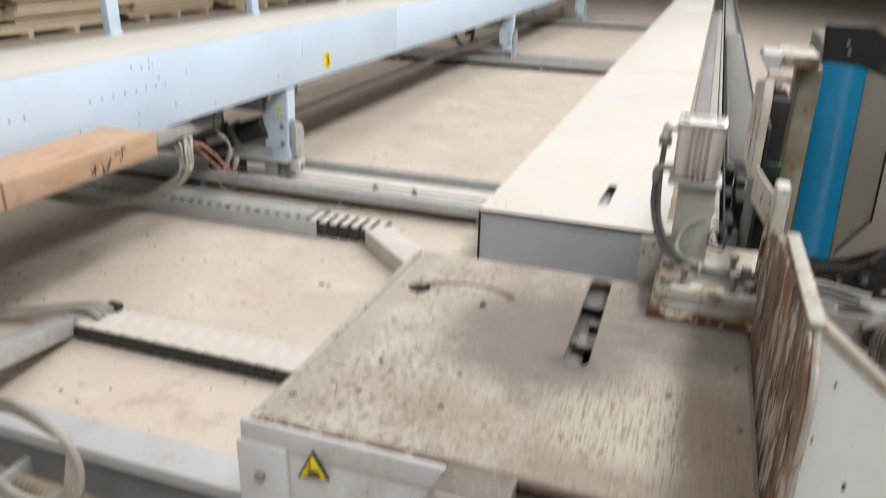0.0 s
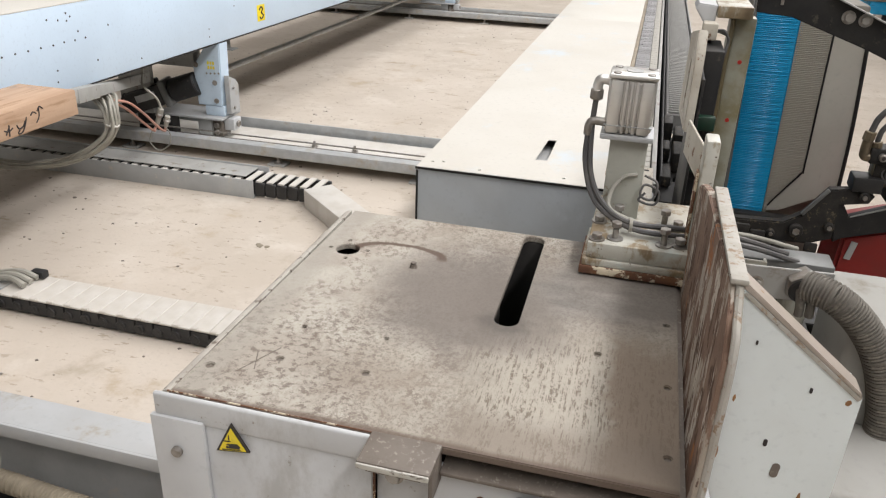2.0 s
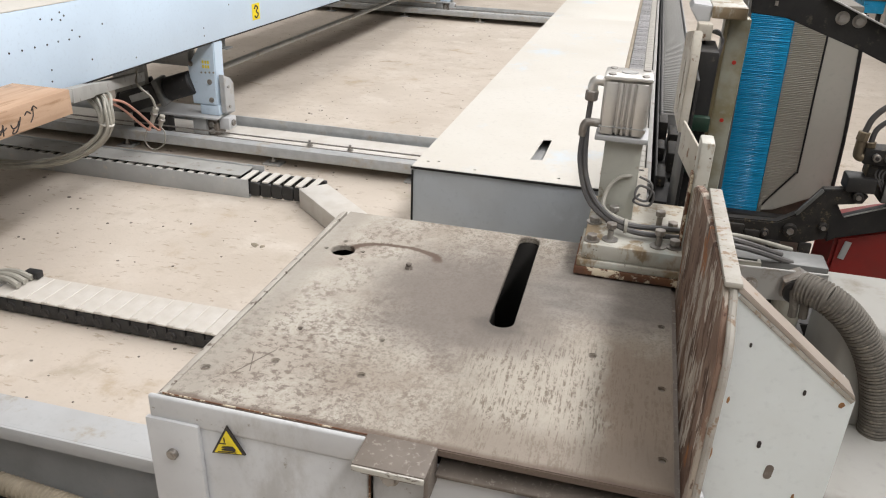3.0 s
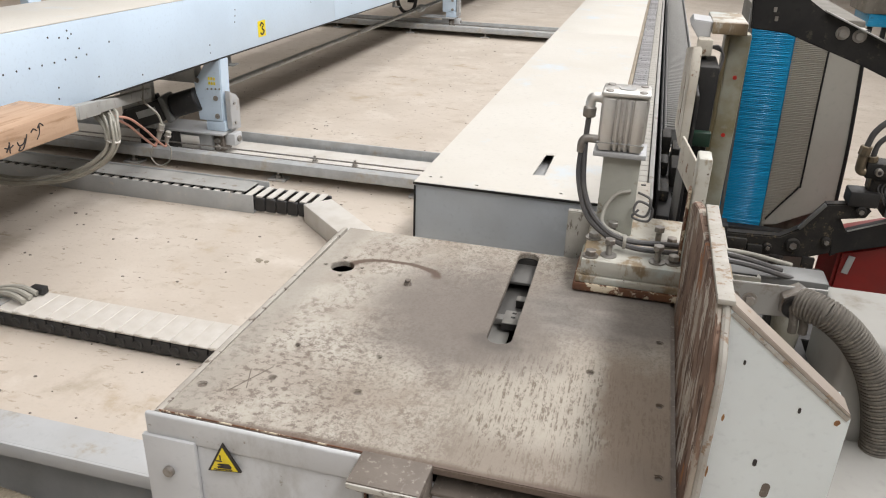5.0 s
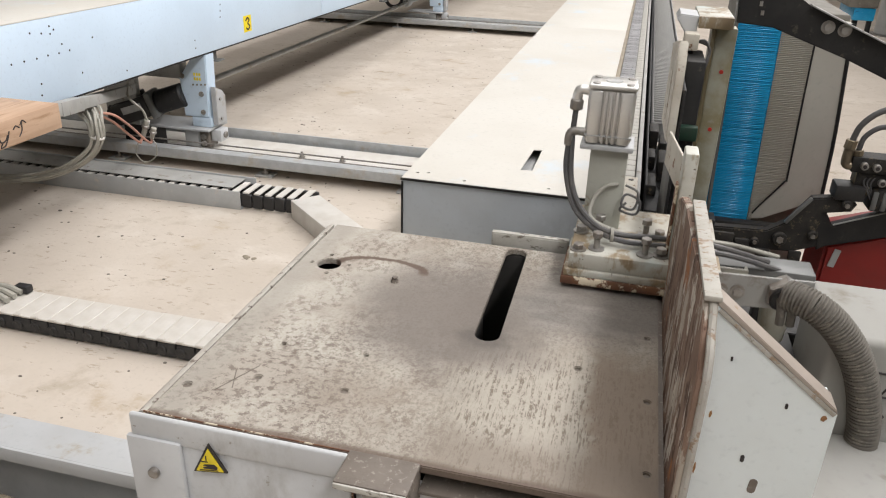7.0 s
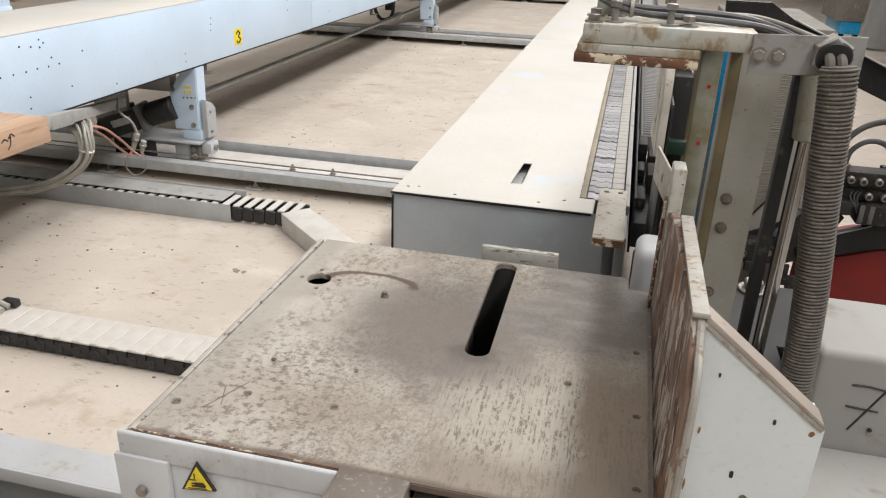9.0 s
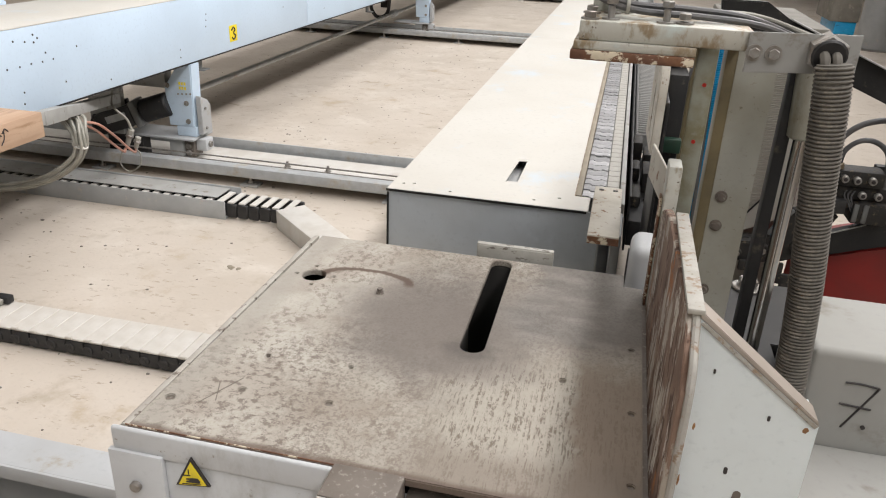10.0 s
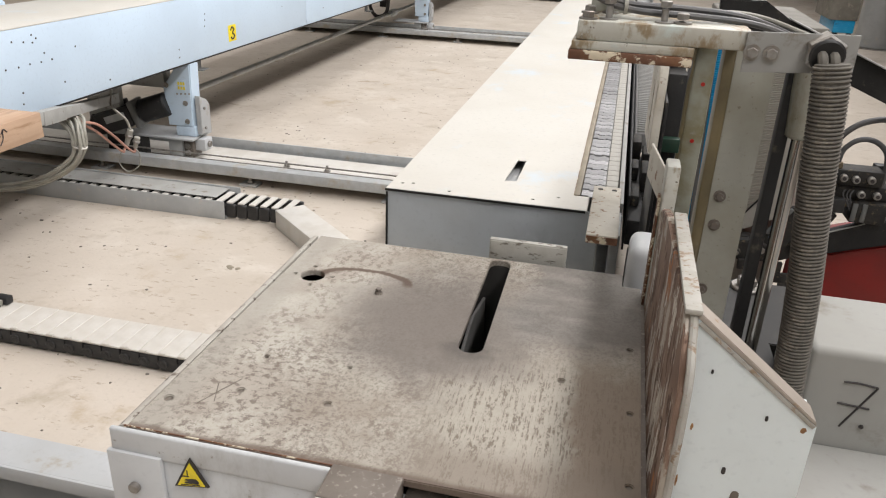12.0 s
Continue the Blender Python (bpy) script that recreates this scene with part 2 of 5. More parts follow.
M["grey_steel"] = mat("grey_painted_bracket", (0.42, 0.43, 0.43), (0.35, 0.36, 0.36), 6.0, 0.45, 0.1, 0.08, 80,
                      ((0.5, 0.46, 0.4), 12.0, 0.62, 0.15, S1, 0.7))
M["column"] = mat("stained_grey_column", (0.37, 0.37, 0.325), (0.30, 0.29, 0.235), 7.0, 0.42, 0, 0.2, 90,
                  ((0.19, 0.155, 0.10), 11.0, 0.58, 0.22, (1, 1, 0.35), 0.6), more=[((0.15, 0.12, 0.08), 110.0, 0.64, 0.12, S1, 0.6)])
M["alu"] = mat("extruded_aluminium", (0.78, 0.775, 0.75), (0.70, 0.69, 0.66), 12.0, 0.34, 0.8, 0.03, 90,
               ((0.42, 0.38, 0.32), 26.0, 0.63, 0.15, S1, 0.6))
M["chrome"] = mat("ground_steel_rod", (0.45, 0.45, 0.45), (0.4, 0.38, 0.34), 9.0, 0.16, 1.0)
M["bolt"] = mat("dull_steel_bolt", (0.36, 0.35, 0.33), (0.25, 0.22, 0.19), 40.0, 0.45, 0.7, 0.1, 200)
M["black"] = mat("black_plastic", (0.018, 0.018, 0.019), (0.028, 0.027, 0.026), 20.0, 0.5, 0, 0.1, 120,
                 ((0.10, 0.09, 0.075), 40.0, 0.68, 0.15, S1, 0.9))
M["black_steel"] = mat("black_painted_steel", (0.017, 0.017, 0.0175), (0.028, 0.027, 0.026), 9.0, 0.5, 0.0, 0.15, 90,
                       ((0.09, 0.078, 0.062), 30.0, 0.62, 0.15, S1, 0.8), spec=0.3)
M["hose"] = mat("grey_corrugated_hose", (0.15, 0.138, 0.118), (0.10, 0.092, 0.078), 14.0, 0.8, 0, 0.1, 120,
                ((0.29, 0.26, 0.215), 30.0, 0.58, 0.2, S1, 0.9))
M["duct"] = mat("beige_conduit", (0.29, 0.25, 0.185), (0.22, 0.19, 0.14), 10.0, 0.6, 0, 0.1, 120)
M["rubber"] = mat("dark_pneumatic_tube", (0.075, 0.075, 0.078), (0.11, 0.105, 0.1), 14.0, 0.5, 0, 0.05, 120)
M["cable"] = mat("pale_grey_cable", (0.37, 0.36, 0.315), (0.28, 0.27, 0.235), 12.0, 0.55)
M["red_cable"] = mat("salmon_cable", (0.55, 0.27, 0.20), (0.42, 0.24, 0.19), 12.0, 0.5)
M["wood"] = mat("rough_sawn_timber", (0.50, 0.345, 0.235), (0.42, 0.275, 0.18), 5.0, 0.75, 0, 0.3, 90,
                ((0.33, 0.205, 0.12), 9.0, 0.58, 0.1, (3, 0.25, 3), 0.8), stretch=(6, 0.4, 6), more=[((0.27, 0.215, 0.17), 6.0, 0.62, 0.15, S1, 0.8), ((0.14, 0.09, 0.06), 60.0, 0.72, 0.04, (1, 0.3, 1), 0.8)])
M["ink"] = mat("dark_marker_ink", (0.03, 0.025, 0.025), None, 1, 0.6)
M["chain_top"] = mat("dusty_chain_cover", (0.60, 0.58, 0.54), (0.52, 0.49, 0.44), 8.0, 0.6, 0, 0.06, 80)
M["yellow"] = mat("yellow_sticker", (0.83, 0.66, 0.02), None, 1, 0.35)
M["brush_blue"] = mat("blue_ribbed_strip", (0.008, 0.28, 0.56), (0.014, 0.34, 0.63), 6.0, 0.30, 0, 0.2, 160,
                      ((0.16, 0.45, 0.65), 30.0, 0.62, 0.08, (0.4, 1, 3), 0.35), more=[((0.004, 0.11, 0.25), 14.0, 0.60, 0.10, (0.5, 1, 2), 0.4)])
M["brush_grey"] = mat("grey_brush_bristles", (0.36, 0.345, 0.295), (0.30, 0.285, 0.24), 8.0, 0.6, 0, 0.2, 160)
M["panel_beige"] = mat("beige_machine_sheet", (0.46, 0.45, 0.40), (0.41, 0.395, 0.345), 3.0, 0.5, 0, 0.05, 70,
                      ((0.27, 0.24, 0.19), 5.0, 0.64, 0.2, S1, 0.5))
M["slab"] = mat("oily_grey_slab", (0.36, 0.36, 0.295), (0.22, 0.19, 0.10), 9.0, 0.45, 0, 0.08, 70,
                ((0.15, 0.105, 0.04), 10.0, 0.60, 0.1, (2, 2, 0.5), 0.5), more=[((0.06, 0.05, 0.035), 30.0, 0.68, 0.06, S1, 0.5)])
M["pillar"] = mat("pale_green_grey_paint", (0.46, 0.47, 0.42), (0.40, 0.40, 0.35), 10.0, 0.45, 0, 0.1, 90,
                  ((0.25, 0.20, 0.13), 18.0, 0.64, 0.10, S1, 0.6))
M["mesh_black"] = mat("dusty_black_casting", (0.022, 0.021, 0.02), (0.035, 0.032, 0.028), 30.0, 0.6, 0, 0.5, 160,
                      ((0.13, 0.105, 0.07), 60.0, 0.60, 0.10, S1, 0.9), spec=0.3)
M["dusty_cast"] = mat("dusty_grey_casting", (0.20, 0.19, 0.165), (0.14, 0.13, 0.11), 7.0, 0.7, 0, 0.2, 80,
                      ((0.30, 0.28, 0.24), 11.0, 0.58, 0.15, S1, 0.9))
M["rust_spot"] = mat("orange_rust", (0.36, 0.20, 0.08), (0.22, 0.11, 0.05), 60.0, 0.85, 0, 0.3, 160)
M["brass"] = mat("dull_brass_fitting", (0.26, 0.21, 0.14), (0.17, 0.14, 0.10), 30.0, 0.4, 0.6, 0.1, 120)
M["chain_grey"] = mat("dusty_grey_chain_link", (0.30, 0.30, 0.295), (0.24, 0.235, 0.23), 16.0, 0.6, 0, 0.1, 120)
M["red"] = mat("red_machine_paint", (0.23, 0.010, 0.008), (0.17, 0.012, 0.010), 5.0, 0.4, 0, 0.05, 60)
M["red_dot"] = mat("red_marker_dot", (0.5, 0.03, 0.02), None, 1, 0.5)
M["green"] = mat("dark_green_paint", (0.010, 0.045, 0.026), (0.016, 0.035, 0.022), 30.0, 0.5)
M["clear"] = mat("scuffed_silver_slat", (0.52, 0.52, 0.53), (0.40, 0.40, 0.42), 22.0, 0.32, 0.2, 0.1, 60,
                 ((0.70, 0.695, 0.68), 22.0, 0.55, 0.10, (1, 3, 1), 0.3))


def vary(material, low, high):
    """Each piece a little darker or lighter than its neighbours."""
    n, l = material.node_tree.nodes, material.node_tree.links
    b = n["Principled BSDF"]
    src = b.inputs["Base Color"].links[0].from_socket
    info = n.new("ShaderNodeObjectInfo")
    r = n.new("ShaderNodeMapRange")
    r.inputs[3].default_value, r.inputs[4].default_value = low, high
    l.new(info.outputs["Random"], r.inputs[0])
    hsv = n.new("ShaderNodeHueSaturation")
    l.new(r.outputs[0], hsv.inputs["Value"])
    l.new(src, hsv.inputs["Color"])
    l.new(hsv.outputs[0], b.inputs["Base Color"])


vary(M["clear"], 0.62, 1.08)
M["board"] = mat("pale_sawn_board", (0.60, 0.50, 0.36), (0.52, 0.41, 0.28), 5.0, 0.75, 0, 0.3, 90,
                 ((0.38, 0.28, 0.18), 9.0, 0.60, 0.12, (3, 0.25, 3), 0.8), stretch=(6, 0.4, 6))
vary(M["board"], 0.55, 1.1)
M["box_white"] = mat("off_white_cabinet", (0.37, 0.37, 0.35), (0.325, 0.32, 0.295), 2.5, 0.65, 0, 0.05, 60,
                     ((0.22, 0.20, 0.16), 6.0, 0.60, 0.2, S1, 0.7), spec=0.3)

M["roll_edge"] = mat("worn_rolled_edge", (0.50, 0.475, 0.425), (0.40, 0.37, 0.325), 11.0, 0.65, 0, 0.15, 160,
                     ((0.17, 0.14, 0.115), 60.0, 0.58, 0.10, S1, 0.7), spec=0.3)
M["flange"] = mat("dusty_beige_fold", (0.40, 0.35, 0.305), (0.34, 0.295, 0.25), 9.0, 0.7, 0, 0.15, 120,
                  ((0.30, 0.20, 0.12), 40.0, 0.66, 0.06, S1, 0.8), spec=0.3)
M["bracket_grey"] = mat("dull_bracket_sheet", (0.36, 0.36, 0.345), (0.30, 0.298, 0.28), 7.0, 0.55, 0.05, 0.08, 90,
                        ((0.20, 0.175, 0.14), 14.0, 0.60, 0.12, S1, 0.7))
M["slat_end"] = mat("cream_slat_end", (0.40, 0.388, 0.352), (0.34, 0.328, 0.295), 20.0, 0.55, 0, 0.06, 90)
M["oily_strip"] = mat("oily_brown_strip", (0.17, 0.135, 0.07), (0.11, 0.09, 0.05), 10.0, 0.4, 0, 0.2, 80,
                      ((0.28, 0.26, 0.2), 20.0, 0.62, 0.1, (2, 2, 0.4), 0.5))
M["front_sheet"] = mat("smeared_white_sheet", (0.56, 0.575, 0.585), (0.48, 0.49, 0.50), 4.0, 0.38, 0, 0.06, 90,
                       ((0.42, 0.42, 0.41), 7.0, 0.54, 0.16, (1, 1, 0.5), 0.5), more=[((0.42, 0.30, 0.15), 10.0, 0.70, 0.06, (1, 1, 0.7), 0.6), ((0.30, 0.28, 0.25), 30.0, 0.66, 0.05, S1, 0.6)])
M["dark_grey"] = mat("dark_grey_steel", (0.15, 0.155, 0.15), (0.11, 0.112, 0.108), 8.0, 0.45, 0.1, 0.1, 80)
M["dull_white"] = mat("dusty_grey_white_sheet", (0.44, 0.455, 0.465), (0.38, 0.385, 0.385), 3.0, 0.45, 0, 0.06, 80,
                      ((0.34, 0.31, 0.26), 9.0, 0.60, 0.15, S1, 0.7))
M["inner_grey"] = mat("dim_grey_sheet", (0.105, 0.103, 0.097), (0.08, 0.077, 0.071), 9.0, 0.5, 0, 0.1, 60)
M["inner_pale"] = mat("dim_pale_bracket", (0.20, 0.195, 0.18), (0.15, 0.145, 0.13), 14.0, 0.5, 0, 0.1, 60)
M["arm_white"] = mat("stained_white_arm", (0.50, 0.50, 0.45), (0.40, 0.38, 0.325), 8.0, 0.5, 0, 0.1, 90,
                     ((0.25, 0.19, 0.115), 17.0, 0.50, 0.12, (1, 1, 0.5), 0.5), more=[((0.09, 0.065, 0.045), 55.0, 0.66, 0.04, S1, 0.7), ((0.47, 0.52, 0.49), 6.0, 0.60, 0.08, S1, 0.45)])

# ---------------------------------------------------------------- mesh helpers
ORIGIN = {}


def thing(name, x, y, z, label, category, group="", kind=""):
    ob = new(name)
    ob.empty_display_size = 0.05
    ob.location = (x, y, z)
    ORIGIN[ob.name] = Vector((x, y, z))
    return tagged(ob, label, category, group, kind)


def mesh_of(bm, material, smooth=False, shift=None):
    if shift:
        bmesh.ops.translate(bm, verts=bm.verts, vec=-shift)
    me = bpy.data.meshes.new("mesh")
    bm.to_mesh(me)
    bm.free()
    me.materials.append(material)
    if smooth:
        me.polygons.foreach_set("use_smooth", [True] * len(me.polygons))
        me.set_sharp_from_angle(angle=radians(38))
    me.update()
    return me


def part(name, bm, material, parent, label="", smooth=True):
    o = ORIGIN[parent.name]
    ob = new(name, mesh_of(bm, material, smooth, o))
    ob.parent = parent
    ORIGIN[ob.name] = o
    return tagged(ob, label)


def solid(name, bm, material, label, category="", group="", kind="", smooth=True, at=(0, 0, 0)):
    o = Vector(at)
    ob = new(name, mesh_of(bm, material, smooth, o))
    ob.location = o
    ORIGIN[ob.name] = o
    return tagged(ob, label, category, group, kind)


def box(x0, x1, y0, y1, z0, z1, bevel=0.0, seg=2, bm=None):
    out = bm or bmesh.new()
    b = bmesh.new()
    bmesh.ops.create_cube(b, size=1)
    for v in b.verts:
        v.co = Vector((x0 + (v.co.x + 0.5) * (x1 - x0), y0 + (v.co.y + 0.5) * (y1 - y0), z0 + (v.co.z + 0.5) * (z1 - z0)))
    if bevel:
        bmesh.ops.bevel(b, geom=b.edges[:], offset=bevel, segments=seg, affect="EDGES", profile=0.5)
    return join(out, b)


def join(out, b):
    tmp = bpy.data.meshes.new("tmp")
    b.to_mesh(tmp)
    b.free()
    out.from_mesh(tmp)
    bpy.data.meshes.remove(tmp)
    return out


def cyl(p, q, r, seg=20, r2=None, bm=None, bevel=0.0):
    out = bm or bmesh.new()
    p, q = Vector(p), Vector(q)
    b = bmesh.new()
    bmesh.ops.create_cone(b, cap_ends=True, segments=seg, radius1=r, radius2=r if r2 is None else r2, depth=(q - p).length)
    if bevel:
        edges = [e for e in b.edges if len(e.link_faces) == 2 and any(len(f.verts) > 4 for f in e.link_faces)]
        bmesh.ops.bevel(b, geom=edges, offset=bevel, segments=1, affect="EDGES")
    rot = (q - p).to_track_quat("Z", "Y").to_matrix().to_4x4()
    bmesh.ops.transform(b, matrix=Matrix.Translation((p + q) / 2) @ rot, verts=b.verts)
    return join(out, b)


def curve_points(pts, n=40):
    """Catmull-Rom line through pts."""
    pts = [Vector(p) for p in pts]
    P = [2 * pts[0] - pts[1], *pts, 2 * pts[-1] - pts[-2]]
    out = []
    spans = len(pts) - 1
    for i in range(n + 1):
        u = i / n * spans
        k = min(int(u), spans - 1)
        t = u - k
        a, b, c, d = P[k:k + 4]
        out.append(0.5 * ((2 * b) + (c - a) * t + (2 * a - 5 * b + 4 * c - d) * t * t + (3 * b - a - 3 * c + d) * t ** 3))
    return out


def tube(pts, r, n=40, seg=10, bm=None, radii=None):
    out = bm or bmesh.new()
    line = curve_points(pts, n)
    rings = []
    up = Vector((0.31, 0.22, 0.92))
    for i, p in enumerate(line):
        d = (line[min(i + 1, len(line) - 1)] - line[max(i - 1, 0)]).normalized()
        a = d.cross(up).normalized()
        b = d.cross(a).normalized()
        up = a.cross(d)
        rr = radii(i) if radii else r
        rings.append([out.verts.new(p + rr * (math.cos(2 * math.pi * k / seg) * a + math.sin(2 * math.pi * k / seg) * b)) for k in range(seg)])
    for u, v in zip(rings, rings[1:]):
        for k in range(seg):
            out.faces.new((u[k], v[k], v[(k + 1) % seg], u[(k + 1) % seg]))
    out.faces.new(rings[0])
    out.faces.new(list(reversed(rings[-1])))
    bmesh.ops.recalc_face_normals(out, faces=out.faces[:])
    return out


def loop_circle(cx, cy, r, n=20):
    return [(cx + r * math.cos(2 * math.pi * k / n), cy + r * math.sin(2 * math.pi * k / n)) for k in range(n)]


def loop_slot(x0, y0, x1, y1, r, n=10):
    """Rounded slot from the centre (x0, y0) to (x1, y1)."""
    a = math.atan2(y1 - y0, x1 - x0)
    first = [(x1 + r * math.cos(a - math.pi / 2 + math.pi * k / n), y1 + r * math.sin(a - math.pi / 2 + math.pi * k / n)) for k in range(n + 1)]
    last = [(x0 + r * math.cos(a + math.pi / 2 + math.pi * k / n), y0 + r * math.sin(a + math.pi / 2 + math.pi * k / n)) for k in range(n + 1)]
    return first + last


def plate(outer, holes, t0, t1, plane="XY", bevel=0.0, bm=None):
    """A flat plate cut to an outline with holes, from t0 to t1 along the third axis."""
    b = bmesh.new()
    edges = []
    for loop in (outer, *holes):
        vs = [b.verts.new((u, v, t0)) for u, v in loop]
        edges += [b.edges.new((vs[i], vs[(i + 1) % len(vs)])) for i in range(len(vs))]
    bmesh.ops.triangle_fill(b, use_beauty=True, edges=edges)
    geo = bmesh.ops.extrude_face_region(b, geom=b.faces[:])
    bmesh.ops.translate(b, verts=[v for v in geo["geom"] if isinstance(v, bmesh.types.BMVert)], vec=(0, 0, t1 - t0))
    bmesh.ops.recalc_face_normals(b, faces=b.faces[:])
    if bevel:
        rim = [e for e in b.edges if len(e.link_faces) == 2 and e.calc_face_angle() > 1.2
               and abs(e.verts[0].co.z - e.verts[1].co.z) < 1e-6]
        bmesh.ops.bevel(b, geom=rim, offset=bevel, segments=2, affect="EDGES")
    if plane == "XZ":
        for v in b.verts:
            v.co = Vector((v.co.x, v.co.z, v.co.y))
    elif plane == "YZ":
        for v in b.verts:
            v.co = Vector((v.co.z, v.co.x, v.co.y))
    bmesh.ops.recalc_face_normals(b, faces=b.faces[:])
    return join(bm or bmesh.new(), b)


def hexbolt(x, y, z, r=0.011, h=0.009, axis="Z", washer=True, shank=0.0):
    """Hexagon bolt head, on its washer, that points along +Z or -Y."""
    b = bmesh.new()
    if washer:
        cyl((0, 0, 0), (0, 0, 0.003), r * 1.45, 18, bm=b)
    if shank:
        cyl((0, 0, 0), (0, 0, shank), r * 0.55, 12, bm=b)
    cyl((0, 0, 0.003 + shank), (0, 0, 0.003 + shank + h), r, 6, bm=b, bevel=0.001)
    if axis == "-Y":
        bmesh.ops.rotate(b, verts=b.verts, matrix=Matrix.Rotation(radians(90), 3, "X"))
    bmesh.ops.translate(b, verts=b.verts, vec=(x, y, z))
    return b

# ---------------------------------------------------------------- hall
solid("floor", box(-14, 9, -9, 32, -0.2, 0.0), M["concrete"], "dusty beige concrete floor of the hall", "floor", kind="structure", smooth=False)
solid("wall_west", box(-14.2, -14, -9.2, 32.2, -0.2, 7), M["hall"], "pale sheeted hall wall", "wall", kind="structure", smooth=False)
solid("wall_east", box(9, 9.2, -9.2, 32.2, -0.2, 7), M["hall"], "pale sheeted hall wall", "wall", kind="structure", smooth=False)
solid("wall_north", box(-14, 9, 32, 32.2, -0.2, 7), M["hall"], "pale sheeted hall wall", "wall", kind="structure", smooth=False)
solid("wall_south", box(-14, 9, -9.2, -9, -0.2, 7), M["hall"], "pale sheeted hall wall", "wall", kind="structure", smooth=False)
# The stepped roof and both glazed openings are unseen, added around the lamps.
rb = plate([(-14.2, -9.2), (3.4, -9.2), (3.4, 32.2), (-14.2, 32.2)], [[(-1.7, -6.2), (0.9, -6.2), (0.9, 20), (-1.7, 20)]], 7.0, 7.2)
solid("ceiling", rb, M["roof"], "sheeted hall roof, out of view, with an assumed roof light", "ceiling", kind="structure", smooth=False)
solid("ceiling", box(3.44, 9.2, -9.2, 32.2, 5.5, 5.7), M["roof"], "lower roof, out of view, added beyond the assumed clerestory", "ceiling", kind="structure", smooth=False)
solid("window_1", box(3.40, 3.435, -9.2, 32.2, 5.5, 7.2), M["glazing"], "assumed translucent clerestory strip, out of view", "window", kind="structure", smooth=False)
solid("window_2", box(-1.7, 0.9, -6.2, 20, 7.05, 7.09), M["glazing"], "assumed translucent roof light, out of view", "window", kind="structure", smooth=False)


def bar(p, q, w, h, bevel=0.003):
    """A square bar of width w and height h from p to q."""
    p, q = Vector(p), Vector(q)
    g = box(-w / 2, w / 2, -(q - p).length / 2, (q - p).length / 2, -h / 2, h / 2, bevel)
    d = (q - p).normalized()
    side_ = d.cross(Vector((0, 0, 1))).normalized()
    m = Matrix((side_, d, side_.cross(d))).transposed().to_4x4()
    bmesh.ops.transform(g, matrix=Matrix.Translation((p + q) / 2) @ m, verts=g.verts)
    return g


# ---------------------------------------------------------------- saw table
H = 0.85
table = thing("machine_table", 0.33, 0.35, 0, "worn white steel machine table with a long slot and rust stains", "machine table")
holes = [loop_slot(0.4195, 0.347, 0.4145, 0.678, 0.0215), loop_circle(0.065, 0.517, 0.0235, 28)]
for hx, hy, hr in ((0.577, 0.286, 0.006), (0.111, 0.122, 0.006), (0.248, 0.126, 0.006), (0.108, 0.219, 0.004), (0.247, 0.226, 0.004),
                   (0.684, 0.227, 0.005), (0.682, 0.411, 0.005), (0.685, 0.066, 0.005), (0.030, 0.515, 0.0035), (0.075, 0.478, 0.0035),
                   (0.105, 0.522, 0.0035), (0.055, 0.556, 0.0035), (0.020, 0.075, 0.007)):
    holes.append(loop_circle(hx, hy, hr, 10))
outline = [(0.0, 0.0), (0.70, 0.0), (0.70, 0.655), (0.664, 0.655), (0.664, 0.708), (0.006, 0.708)]
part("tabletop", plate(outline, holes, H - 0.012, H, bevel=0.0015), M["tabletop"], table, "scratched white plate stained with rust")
part("nub", join(cyl((0.213, 0.482, H - 0.002), (0.213, 0.482, H + 0.006), 0.0085, 14, 0.006), hexbolt(0.213, 0.482, H + 0.004, 0.006, 0.004, washer=False)), M["tab_steel"], table, "rusty screw stub")
for hx, hy in ((0.577, 0.286), (0.111, 0.122), (0.248, 0.126), (0.684, 0.227), (0.682, 0.411), (0.685, 0.066), (0.02, 0.075)):
    part("screw", cyl((hx, hy, H - 0.014), (hx, hy, H - 0.004), 0.0075, 12), M["tab_steel"], table)
for p, q in (((0.066, 0.074), (0.100, 0.150)), ((0.072, 0.128), (0.088, 0.085))):
    part("scratch", bar((p[0], p[1], H + 0.0001), (q[0], q[1], H + 0.0001), 0.0016, 0.0006, 0.0), M["tab_steel"], table, "thin dark scratch in the paint")
# the skin: front, sides and back, the front edge of the top rounded over
part("front_panel", box(-0.022, 0.305, -0.0045, 0.006, 0.05, 0.8055, 0.002), M["front_sheet"], table, "white painted front sheet")
part("front_rim", box(-0.023, 0.305, -0.0085, 0.0005, 0.806, 0.8488, 0.0042, 3), M["front_sheet"], table, "worn rolled front edge")
part("rim_seam", box(-0.004, 0.305, 0.0008, 0.0022, 0.846, 0.8504), M["rust_edge"], table, "thin rust line along the seam")
part("front_panel", box(0.307, 0.70, 0.010, 0.018, 0.05, 0.812, 0.003), M["front_sheet"], table, "white painted lower front sheet")
part("front_ledge", box(0.40, 0.70, -0.006, 0.070, 0.807, 0.8135, 0.002), M["tab_steel"], table, "rusty steel lip under the tabletop edge")
part("front_shelf", box(0.50, 0.72, -0.055, 0.008, 0.765, 0.790, 0.006), M["tab_steel"], table, "dusty steel step below the tabletop")
roll = [(0.0, 0.8495), (-0.0085, 0.848), (-0.0165, 0.8425), (-0.022, 0.834), (-0.0235, 0.82), (-0.0235, 0.05), (-0.014, 0.05), (-0.014, 0.832), (0.0, 0.838)]
part("side_panel", plate(roll, [], 0.003, 0.706, "XZ"), M["roll_edge"], table, "worn side sheet rolled over the table edge")
